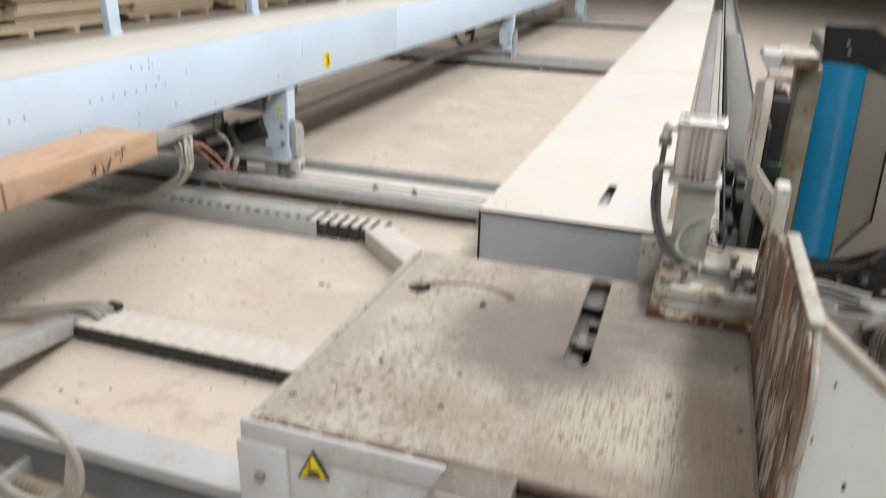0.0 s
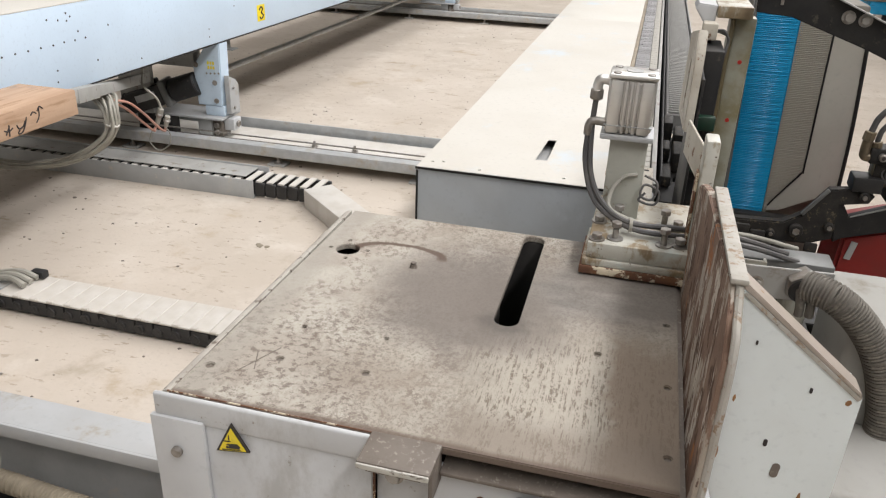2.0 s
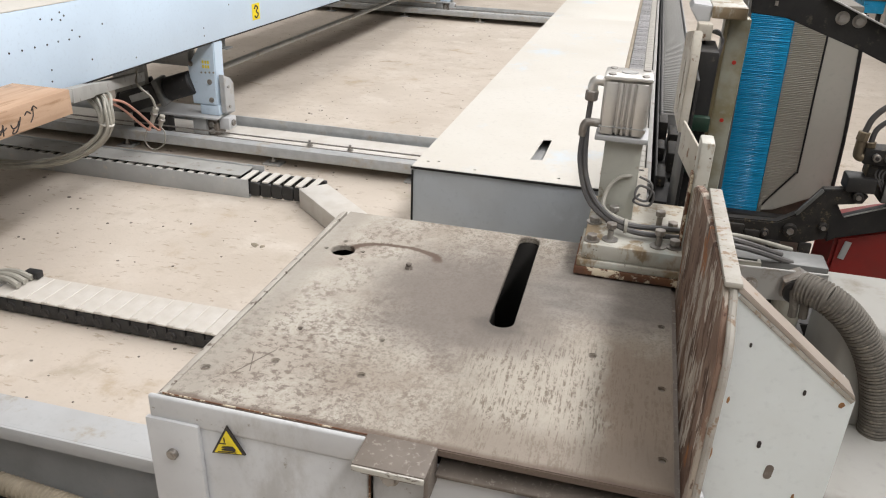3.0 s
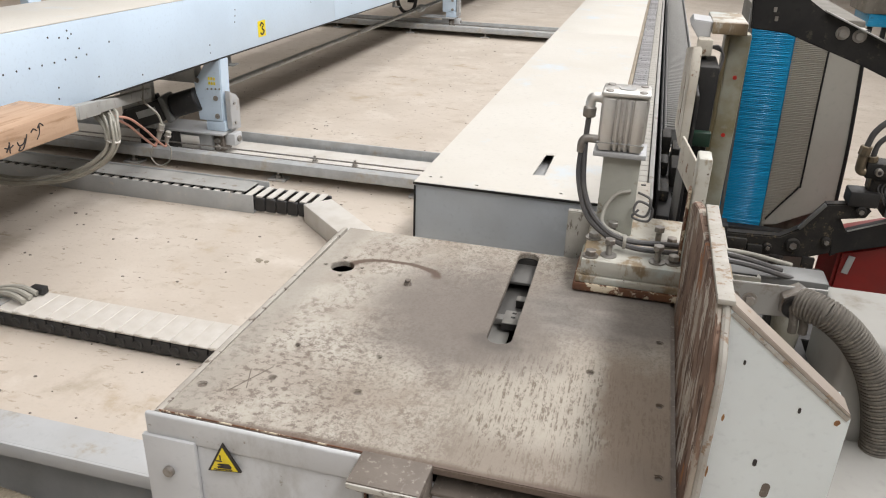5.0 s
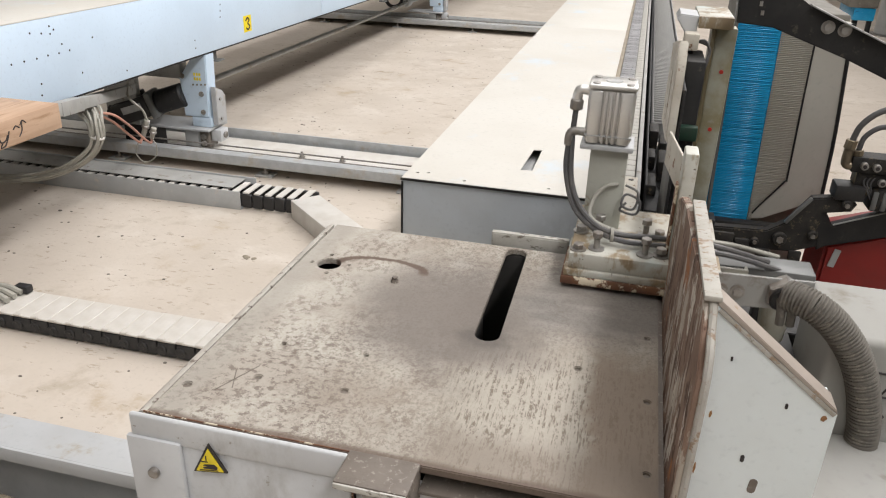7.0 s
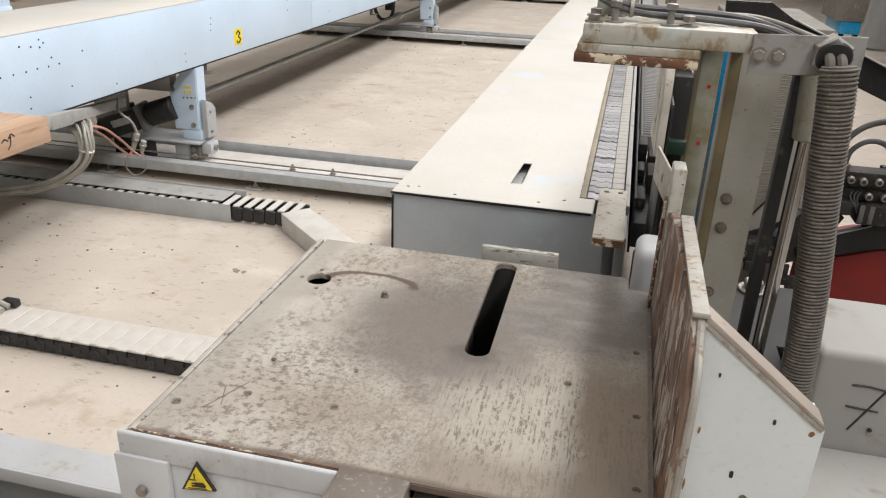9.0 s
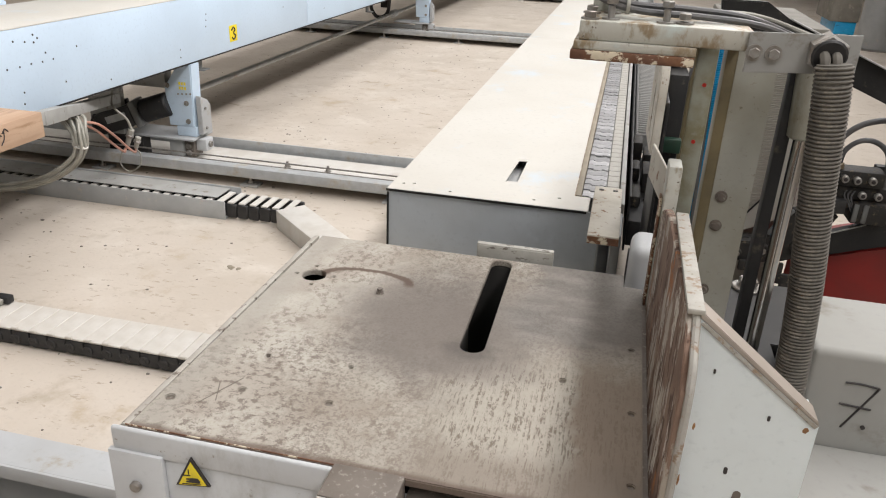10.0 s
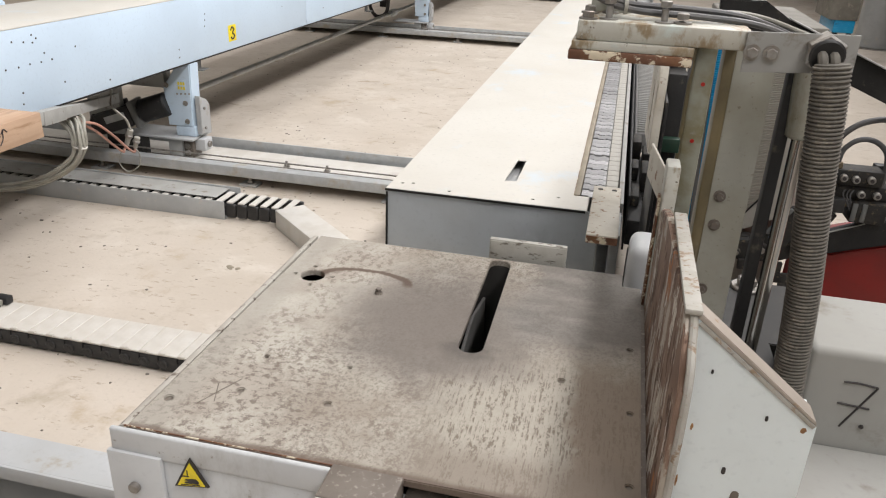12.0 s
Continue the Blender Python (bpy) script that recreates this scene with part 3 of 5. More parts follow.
part("side_panel", box(0.692, 0.70, 0.02, 0.65, 0.05, 0.8365, 0.002), M["white_paint"], table)
# Inner faces coloured near black as shade under the top; linings are added sheets.
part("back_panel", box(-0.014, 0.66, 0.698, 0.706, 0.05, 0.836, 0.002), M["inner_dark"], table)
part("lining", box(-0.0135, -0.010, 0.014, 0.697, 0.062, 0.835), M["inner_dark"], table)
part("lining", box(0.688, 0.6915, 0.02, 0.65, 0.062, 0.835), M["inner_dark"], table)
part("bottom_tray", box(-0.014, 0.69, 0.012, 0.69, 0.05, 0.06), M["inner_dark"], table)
for fx, fy in ((0.03, 0.05), (0.65, 0.05), (0.03, 0.62), (0.65, 0.62)):
    part("foot", cyl((fx, fy, 0), (fx, fy, 0.05), 0.035, 18, bevel=0.003), M["bolt"], table)
corner = part("corner_plate", box(-0.028, 0.056, -0.0135, -0.0047, 0.42, 0.813, 0.002), M["white_paint"], table, "white cover plate on the corner")
part("screw", join(cyl((0.012, -0.0135, 0.758), (0.012, -0.022, 0.758), 0.0085, 18, bevel=0.0015), cyl((0.012, -0.0215, 0.758), (0.012, -0.0225, 0.758), 0.004, 6)), M["bolt"], corner, "steel cap screw")
sign = part("warning_sign", plate([(0.0735, 0.7715), (0.1265, 0.7795), (0.1005, 0.8245)], [], -0.0118, -0.0088, "XZ"), M["ink"], table, "triangular warning sign with a pinched hand")
part("sign_face", plate([(0.0785, 0.7745), (0.1212, 0.781), (0.1003, 0.8170)], [], -0.0128, -0.0119, "XZ"), M["yellow"], sign)
hand = plate([(0.0915, 0.7815), (0.1115, 0.7835), (0.1130, 0.7870), (0.1085, 0.7915), (0.1010, 0.7905), (0.0925, 0.7885), (0.0905, 0.7865), (0.0985, 0.7865), (0.0905, 0.7835)], [], -0.0136, -0.0129, "XZ")
plate([(0.0860, 0.7920), (0.0985, 0.7935), (0.0985, 0.7950), (0.0860, 0.7935)], [], -0.0136, -0.0129, "XZ", bm=hand)
plate([(0.0955, 0.7960), (0.0970, 0.7960), (0.0970, 0.8045), (0.0955, 0.8045)], [], -0.0136, -0.0129, "XZ", bm=hand)
plate([(0.0845, 0.7770), (0.1135, 0.7812), (0.1135, 0.7824), (0.0845, 0.7782)], [], -0.0136, -0.0129, "XZ", bm=hand)
part("pictogram", hand, M["ink"], sign)
tab = part("front_tab", box(0.305, 0.402, -0.062, 0.0, 0.845, 0.855, 0.0025), M["tab_steel"], table, "brown stained steel tab jutting from the front edge")
part("tab_lip", box(0.306, 0.401, -0.0655, -0.0622, 0.8455, 0.8535, 0.001), M["stop_face"], tab, "pale worn front lip")
part("tab_bracket", box(0.394, 0.400, -0.040, 0.008, 0.79, 0.843, 0.002), M["tab_steel"], tab)
part("tab_rib", box(0.31, 0.386, -0.045, -0.039, 0.824, 0.844, 0.002), M["tab_steel"], tab)
part("screw", hexbolt(0.352, -0.047, 0.832, 0.009, 0.007, "-Y"), M["bolt"], tab)
part("seam", box(0.303, 0.3075, 0.0005, 0.004, 0.05, 0.80), M["rust_edge"], table)
for sx, sz in ((0.455, 0.765), (0.60, 0.745)):
    part("plug", cyl((sx, 0.0105, sz), (sx, 0.006, sz), 0.007, 12), M["rust_edge"], table)

# ---------------------------------------------------------------- fence beside the table
fence = thing("side_fence", 0.75, 0.3, 0, "rusty white steel guide fence along the table edge", "fence")
face = [(-0.015, 0.60), (0.62, 0.60), (0.62, 1.02), (0.55, 1.06), (0.425, 1.090), (0.035, 1.126), (0.012, 1.105), (-0.022, 1.06), (-0.022, 0.90)]
part("guide_plate", plate(face, [], 0.708, 0.722, "YZ", 0.0015), M["rust_plate"], fence, "brown rusted guide plate with flaking paint")
part("top_edge", bar((0.7165, 0.026, 1.1325), (0.726, 0.425, 1.098), 0.0195, 0.007, 0.002), M["orange_edge"], fence, "dusty chipped top edge")
part("front_edge", tube([(0.7185, -0.0205, 0.62), (0.7185, -0.0215, 0.90), (0.7185, -0.021, 1.06), (0.7185, 0.013, 1.105), (0.7185, 0.035, 1.128)], 0.0048, 30, 8), M["orange_edge"], fence, "orange rusted welded edge")
gus = [(0.775, 0.74), (0.866, 0.66), (0.868, 1.012), (0.722, 1.126), (0.7185, 0.885)]
part("gusset", plate(gus, [], 0.028, 0.033, "XZ", 0.001), M["white_chip"], fence, "white chipped gusset sheet with rusty holes")
part("gusset_flange", plate([(0.866, 1.0175), (0.868, 1.011), (0.722, 1.1255), (0.7235, 1.133)], [], 0.0275, 0.062, "XZ", 0.001), M["flange"], fence, "dusty folded edge")
part("weld_line", bar((0.865, 0.0268, 1.0105), (0.7245, 0.0268, 1.1205), 0.0012, 0.005, 0.0004), M["orange_edge"], fence, "rust along the fold")
part("gusset_side", box(0.862, 0.868, 0.034, 0.085, 0.66, 1.010, 0.001), M["white_chip"], fence)
part("back_post", box(0.707, 0.731, 0.585, 0.640, 0.62, 1.126, 0.004), M["arm_white"], fence, "white flaking steel post")
part("back_post_face", box(0.7015, 0.706, 0.600, 0.632, 0.80, 1.06, 0.001), M["rust_edge"], fence)
part("leaf_plate", bar((0.695, 0.93, 1.035), (0.728, 0.66, 1.035), 0.006, 0.075), M["cream"], fence)
part("gap_strip", box(0.7005, 0.7075, 0.0, 0.65, 0.80, 0.843), M["tab_steel"], fence)
part("hole", plate(loop_slot(0.8005, 0.888, 0.8015, 0.900, 0.0046, 6), [], 0.0272, 0.0279, "XZ"), M["tab_steel"], fence)
for hx, hz, hr in ((0.783, 0.931, 0.0028), (0.815, 1.012, 0.0020), (0.748, 1.062, 0.0016)):
    part("hole", plate(loop_slot(hx, hz - hr, hx, hz + hr, hr * 0.8, 5), [], 0.0272, 0.0279, "XZ"), M["ink"], fence)
for hx, hz, w, h in ((0.7235, 1.01, 0.0022, 0.030), (0.7230, 0.978, 0.0026, 0.014), (0.738, 0.985, 0.0020, 0.005), (0.855, 1.004, 0.004, 0.004), (0.834, 0.86, 0.0025, 0.009), (0.733, 0.905, 0.0016, 0.009)):
    part("rust_spot", plate([(hx - w * 0.7, hz), (hx - w * 0.3, hz + h * 0.8), (hx + w * 0.5, hz + h), (hx + w, hz + h * 0.1), (hx + w * 0.2, hz - h), (hx - w * 0.6, hz - h * 0.7)], [], 0.0274, 0.0279, "XZ"), M["rust_spot"], fence, "orange rust spot")
part("base", box(0.722, 0.86, 0.09, 0.60, 0.0, 0.60, 0.004), M["white_paint"], fence)

# ---------------------------------------------------------------- cabinet with a written number
cab = thing("cabinet", 1.25, 0.65, 0, "off-white steel cabinet with a handwritten number on its front", "cabinet")
part("body", box(0.993, 1.60, 0.520, 0.752, 0.05, 0.848, 0.014, 4), M["box_white"], cab)
part("plinth", box(1.0, 1.59, 0.53, 0.74, 0.0, 0.05), M["black_steel"], cab)
part("lower_box", box(0.875, 1.60, 0.30, 0.519, 0.0, 0.655, 0.012, 3), M["box_white"], cab)
part("lower_knob", cyl((0.93, 0.30, 0.60), (0.93, 0.285, 0.60), 0.012, 14), M["black"], cab)
ink = tube([(1.058, 0.5185, 0.789), (1.083, 0.5185, 0.790), (1.114, 0.5185, 0.786)], 0.0018, 10, 6)
tube([(1.114, 0.5185, 0.786), (1.094, 0.5185, 0.745), (1.070, 0.5185, 0.696)], 0.0018, 10, 6, bm=ink)
tube([(1.057, 0.5185, 0.745), (1.110, 0.5185, 0.741)], 0.0018, 6, 6, bm=ink)
cyl((1.106, 0.520, 0.702), (1.106, 0.517, 0.702), 0.004, 10, bm=ink)
part("handwritten_seven", ink, M["ink"], cab, "black handwritten 7 and a dot")

# ---------------------------------------------------------------- long infeed beam
beam = thing("infeed_beam", 0.25, 8, 0, "long dusty white steel infeed beam running down the hall", "conveyor beam")
BT = 0.66
part("front_cap", box(-0.108, 0.672, 1.572, 1.580, 0.33, BT - 0.006, 0.002), M["beam_front"], beam, "grey painted end sheet")
part("top_sheet", plate([(-0.110, 1.566), (0.56, 1.566), (0.56, 1.70), (0.507, 1.70), (0.507, 5.2), (-0.110, 5.2)],
                        [[(0.261, 1.775), (0.302, 1.78), (0.303, 2.03), (0.272, 2.025)], *[loop_circle(px, py, 0.006, 8) for px, py in ((-0.07, 1.63), (-0.035, 1.64), (0.38, 1.615), (0.46, 1.66), (0.10, 1.60))]],
                        BT - 0.004, BT, bevel=0.0008), M["beam_top"], beam, "dusty white cover sheet with a cut-out")
part("top_sheet", box(-0.110, 0.507, 5.204, 11.0, BT - 0.004, BT, 0.001), M["beam_top"], beam)
part("top_sheet", box(-0.110, 0.507, 11.004, 17.0, BT - 0.004, BT, 0.001), M["beam_top"], beam)
part("edge_lip", box(-0.112, 0.555, 1.563, 1.5655, BT - 0.009, BT - 0.001), M["black_steel"], beam)
part("corner_strip", box(-0.1115, -0.1045, 1.5695, 1.5718, 0.33, BT - 0.015), M["black_steel"], beam)
part("edge_lip", box(0.507, 0.509, 1.70, 17.0, BT - 0.002, BT + 0.0015), M["rust_edge"], beam)
part("side_sheet", box(-0.108, -0.102, 1.581, 17.0, 0.33, BT - 0.0045, 0.001), M["beam_front"], beam)
part("side_sheet", box(0.500, 0.506, 1.702, 17.0, 0.33, BT - 0.0045, 0.001), M["beam_front"], beam)
part("lower_tray", box(-0.10, 0.67, 1.582, 17.0, 0.325, 0.333), M["galv"], beam)
part("slot_floor", box(-0.10, 0.499, 1.60, 2.4, 0.612, 0.618), M["grey_steel"], beam)
part("guide_rail", box(0.655, 0.672, 1.66, 17.0, 0.36, 0.664, 0.002), M["bracket_grey"], beam, "bare steel guide rail")
part("cover_rail", box(0.508, 0.528, 1.705, 17.0, 0.60, 0.662, 0.002), M["duct"], beam)
tongue = part("end_stop", box(0.570, 0.660, 1.30, 1.74, 0.664, 0.690, 0.003), M["cream"], beam, "dusty cream end stop bar")
part("stop_edge", box(0.571, 0.659, 1.296, 1.2995, 0.665, 0.686), M["rust_edge"], tongue)
for sx in (0.593, 0.638):
    part("slot_screw", box(sx - 0.008, sx + 0.008, 1.70, 1.712, 0.6895, 0.6915), M["ink"], tongue)
part("end_web", box(0.640, 0.668, 1.40, 1.60, 0.36, 0.655, 0.003), M["grey_steel"], beam)
part("end_web", box(0.600, 0.606, 1.50, 1.571, 0.36, 0.655, 0.001), M["grey_steel"], beam)
SLATS = []
for sh, dp in ((0.0, 0.012), (0.003, 0.016), (-0.003, 0.009), (0.005, 0.013)):
    line = [(0.530, 0.0), (0.546 + sh, 0.002), (0.552 + sh, -dp), (0.574 + sh, -dp + 0.002), (0.580 + sh, 0.001), (0.592, 0.0), (0.596, -dp * 0.5), (0.6065, -dp * 0.5)]
    outline_ = line + [(x, y + 0.060) for x, y in reversed(line)]
    SLATS.append(mesh_of(plate(outline_, [], 0.640, 0.6475, "XY", 0.0012), M["clear"], False, Vector((0, 0, 0))))
slat_end_me = mesh_of(box(0.6085, 0.652, 0, 0.058, 0.640, 0.650, 0.0015, 1), M["slat_end"], True, Vector((0, 0, 0)))
for k in range(150):
    o = new("slat", SLATS[random.randrange(4)])
    o.parent = beam
    o.matrix_basis = pose(0 - 0.25, 1.745 + 0.062 * k - 8, 0, random.uniform(-1.5, 0), 0, random.uniform(-0.4, 0.4))
    o = new("slat_end", slat_end_me)
    o.parent = beam
    o.matrix_basis = pose(0 - 0.25, 1.745 + 0.062 * k - 8, random.uniform(0, 0.001))
for ly in (1.9, 3.32, 8.9, 14.2):
    part("leg", box(-0.02, 0.06, ly - 0.04, ly + 0.04, 0.0, 0.325, 0.004), M["galv"], beam)
    part("leg", box(0.50, 0.58, ly - 0.04, ly + 0.04, 0.0, 0.325, 0.004), M["galv"], beam)

# drag chain beside the beam
dchain = thing("drag_chain", 0.78, 8, 0, "dark ribbed drag chain lying in a steel trough", "cable chain")
part("trough", box(0.70, 0.88, 2.87, 17, 0.50, 0.506), M["grey_steel"], dchain)
part("tail_plate", box(0.80, 0.88, 1.95, 2.869, 0.49, 0.498), M["dark_grey"], dchain)
part("trough_side", box(0.692, 0.699, 1.9, 17, 0.40, 0.612, 0.001), M["black_steel"], dchain)
part("trough_side", box(0.881, 0.888, 1.9, 17, 0.40, 0.60, 0.001), M["grey_steel"], dchain)
for sy in (2.2, 6, 10, 14):
    part("stand", box(0.75, 0.83, sy - 0.03, sy + 0.03, 0.0, 0.5, 0.003), M["galv"], dchain)
lk = box(0.712, 0.87, 0, 0.028, 0.507, 0.585, 0.006, 1)
lk_me = mesh_of(lk, M["chain_grey"], True, Vector((0, 0, 0)))
rb_ = box(0.722, 0.86, 0.008, 0.016, 0.586, 0.596, 0.002, 1)
rb_me = mesh_of(rb_, M["bracket_grey"], True, Vector((0, 0, 0)))
part("end_block", box(0.70, 0.80, 1.95, 2.80, 0.40, 0.500, 0.006), M["black_steel"], dchain, "dark oily end block")
for x0, x1, y0, y1, z0, z1 in ((0.703, 0.745, 2.72, 2.86, 0.501, 0.590), (0.75, 0.79, 2.60, 2.75, 0.501, 0.572), (0.704, 0.735, 2.42, 2.55, 0.501, 0.560), (0.742, 0.80, 2.28, 2.46, 0.501, 0.585),
                               (0.703, 0.74, 2.10, 2.26, 0.501, 0.545), (0.76, 0.80, 1.98, 2.14, 0.501, 0.575)):
    part("end_fitting", box(x0, x1, y0, y1, z0, z1, 0.008), M["mesh_black"], dchain)
for k in range(20, 150):
    for nm, me in (("link", lk_me), ("crossbar", rb_me)):
        o = new(nm, me)
        o.parent = dchain
        o.matrix_basis = pose(-0.78, 2.0 + 0.045 * k - 8, 0)

# ---------------------------------------------------------------- pale blue conveyor
bx = -1.85
conv = thing("transfer_conveyor", -2.4, 6, 0, "long pale blue steel conveyor with a dusty white top", "conveyor")
part("side_beam", box(bx - 0.07, bx, -1.5, 5.05, 0.645, 1.003, 0.006), M["blue_paint"], conv, "pale blue side beam with small holes")
part("side_beam", box(bx - 0.07, bx, 5.053, 17, 0.645, 1.003, 0.006), M["blue_paint"], conv)
part("lower_flange", box(bx - 0.12, bx - 0.004, -1.5, 17, 0.637, 0.644), M["black_steel"], conv)
part("top_sheet", box(bx - 0.55, bx - 0.002, -1.5, 17, 1.0035, 1.009, 0.001), M["beam_top"], conv, "dusty white top sheet")
part("belt", box(bx - 0.60, bx - 0.552, -1.5, 17, 0.965, 0.985, 0.002), M["black"], conv, "dark belt along the far edge")
part("far_ledge", box(bx - 0.70, bx - 0.6605, -1.5, 17, 0.895, 0.905, 0.002), M["bracket_grey"], conv, "dusty grey ledge")
part("far_beam", box(bx - 0.66, bx - 0.602, -1.5, 17, 0.645, 0.99, 0.006), M["dark_grey"], conv)
part("under_tray", box(bx - 0.60, bx - 0.075, -1.5, 17, 0.70, 0.71), M["grey_steel"], conv)
for yy, zz in ((1.906, 0.850), (1.978, 0.849), (2.045, 0.851), (2.113, 0.849), (2.181, 0.850), (2.140, 0.884), (2.030, 0.945), (2.082, 0.968), (2.081, 0.936), (2.105, 0.951),
               (2.344, 0.882), (1.977, 0.742), (1.968, 0.695), (2.558, 0.688), (3.199, 0.736), (3.197, 0.692), (3.511, 0.897), (3.505, 0.862), (3.498, 0.827), (1.965, 0.955), (2.239, 0.739),
               (1.835, 0.850), (1.765, 0.851), (1.695, 0.850), (1.62, 0.742), (1.36, 0.85), (1.29, 0.85), (4.6, 0.90), (4.6, 0.83), (5.4, 0.74)):
    part("hole", cyl((bx - 0.002, yy, zz), (bx + 0.0012, yy, zz), 0.0045, 8), M["ink"], conv)
lab = part("number_label", box(bx, bx + 0.0015, 3.78, 3.88, 0.695, 0.795), M["yellow"], conv, "yellow label with a black mark")
part("mark", tube([(bx + 0.0018, 3.805, 0.765), (bx + 0.0018, 3.83, 0.782), (bx + 0.0018, 3.85, 0.765), (bx + 0.0018, 3.83, 0.747), (bx + 0.0018, 3.855, 0.728), (bx + 0.0018, 3.83, 0.708), (bx + 0.0018, 3.808, 0.722)], 0.005, 24, 6), M["ink"], lab)
part("drive_shaft", cyl((-2.2, 3.2, 0.335), (-2.2, 17, 0.335), 0.021, 18), M["galv"], conv, "long steel drive shaft under the conveyor")
for cy_ in (8.62, 14.2):
    part("shaft_collar", cyl((-2.2, cy_ - 0.12, 0.335), (-2.2, cy_, 0.335), 0.045, 18, bevel=0.006), M["galv"], conv)
for yy in (3.42, 6.6, 10.2):
    part("hook", join(box(bx - 0.05, bx - 0.04, yy, yy + 0.07, 0.575, 0.636, 0.002), box(bx - 0.039, bx + 0.01, yy, yy + 0.07, 0.575, 0.583, 0.002)), M["dark_grey"], conv)


def carriage(cy, full):
    """Leg of the conveyor that rides on the cross rail."""
    c = thing("conveyor_leg", -1.9, cy, 0.12, "pale blue conveyor leg on a rail carriage with a small motor" if full else "pale blue conveyor leg riding on a cross rail", "conveyor leg", "conveyor legs")
    f = cy + 0.22
    post = [(-2.022, 0.262), (-1.858, 0.262), (-1.846, 0.636), (-1.93, 0.636), (-2.034, 0.490)]
    part("post", plate(post, [], f, f + 0.10, "XZ", 0.006), M["blue_paint"], c)
    part("foot_block", box(-1.978, -1.850, f + 0.004, f + 0.10, 0.200, 0.2615, 0.005), M["blue_paint"], c)
    part("base_plate", box(-2.30, -1.842, f - 0.05, f + 0.18, 0.186, 0.1995, 0.003), M["dull_white"], c, "grey-white base plate")
    part("rail_block", box(-2.026, -1.936, f - 0.02, f + 0.10, 0.066, 0.1855, 0.004), M["grey_steel"], c)
    part("roller_block", box(-1.935, -1.872, f + 0.0, f + 0.10, 0.072, 0.1855, 0.006), M["tab_steel"], c, "greasy roller block")
    for rz in (0.100, 0.142):
        part("roller", cyl((-1.905, f - 0.016, rz), (-1.905, f - 0.0005, rz), 0.018, 18, bevel=0.003), M["bolt"], c)
    part("end_bearing", box(-1.871, -1.80, f + 0.02, f + 0.11, 0.110, 0.1855, 0.008), M["white_paint"], c)
    part("axle", cyl((-1.7995, f + 0.06, 0.150), (-1.785, f + 0.06, 0.150), 0.020, 14, bevel=0.003), M["bolt"], c)
    part("side_cover", plate([(f + 0.02, 0.215), (f + 0.13, 0.215), (f + 0.13, 0.38), (f + 0.10, 0.415), (f + 0.02, 0.45)], [], -1.845, -1.812, "YZ", 0.003), M["dull_white"], c, "grey-white side cover")
    for bz in (0.25, 0.37):
        part("bolt", cyl((-1.8115, f + 0.06, bz), (-1.803, f + 0.06, bz), 0.009, 6), M["bolt"], c)
    for bx_, bz in ((-1.895, 0.405), (-1.893, 0.295), (-2.012, 0.505)):
        part("bolt", hexbolt(bx_, f, bz, 0.011, 0.012, "-Y"), M["bolt"], c)
    part("crossbeam", box(-2.52, -2.036, f + 0.02, f + 0.10, 0.480, 0.636, 0.006), M["bracket_grey"], c)
    if full:
        lab_ = part("label", box(-1.938, -1.882, f - 0.0015, f - 0.0002, 0.480, 0.540), M["blue_paint"], c, "small label with yellow marks")
        for k in range(3):
            for r in range(2):
                part("label_bar", box(-1.934 + 0.017 * k, -1.922 + 0.017 * k, f - 0.0022, f - 0.0016, 0.486 + 0.027 * r, 0.504 + 0.027 * r), M["yellow"], lab_)
        for k in range(4):
            part("bolt", hexbolt(-1.944 + 0.027 * k, f, 0.458 + 0.002 * k, 0.004, 0.004, "-Y"), M["bolt"], c)
        part("upright", box(-2.50, -2.28, f - 0.09, f - 0.045, 0.20, 0.60, 0.005), M["bracket_grey"], c, "grey upright plate")
        part("upright_leg", box(-2.42, -2.18, f - 0.06, f + 0.02, 0.066, 0.1855, 0.004), M["black_steel"], c)
        a, d_ = Vector((-2.435, f - 0.09, 0.252)), Vector((0.215, 0.05, 0.072))
        mot = part("motor", bar(a, a + d_, 0.13, 0.130, 0.02), M["black"], c, "black square motor with a pale rating plate")
        part("motor_flange", bar(a + d_ * 1.02, a + d_ * 1.2, 0.165, 0.165, 0.015), M["dark_grey"], mot)
        part("gear_head", cyl(a + d_ * 1.21, a + d_ * 1.95, 0.072, 24, bevel=0.008), M["black_steel"], mot, "round black gear head")
        part("motor_cap", cyl(a - d_ * 0.14, a - d_ * 0.005, 0.066, 8, bevel=0.010), M["black"], mot)
        part("rating_plate", bar(a + d_ * 0.30 + Vector((0.012, -0.066, 0.014)), a + d_ * 0.85 + Vector((0.012, -0.066, 0.014)), 0.003, 0.042, 0.001), M["galv"], mot)
        part("rating_plate", bar(a + d_ * 0.35 + Vector((-0.01, 0.0, 0.066)), a + d_ * 0.8 + Vector((-0.01, 0.0, 0.066)), 0.05, 0.003, 0.001), M["grey_steel"], mot)
        part("terminal_box", bar(a + d_ * 0.4 + Vector((-0.01, 0.04, 0.085)), a + d_ * 0.75 + Vector((-0.01, 0.04, 0.085)), 0.05, 0.03, 0.006), M["black"], mot)
        part("plug_collar", cyl((-1.974, cy - 0.24, 0.328), (-1.981, cy - 0.24, 0.311), 0.0205, 14, bevel=0.003), M["bolt"], c)
        part("plug_collar", cyl((-1.933, cy - 0.24, 0.298), (-1.938, cy - 0.24, 0.284), 0.0195, 14, bevel=0.003), M["bolt"], c)
        part("plug", cyl((-1.962, cy - 0.24, 0.357), (-2.003, cy - 0.24, 0.258), 0.017, 14, 0.012, bevel=0.003), M["cable"], c, "metal cable plug")
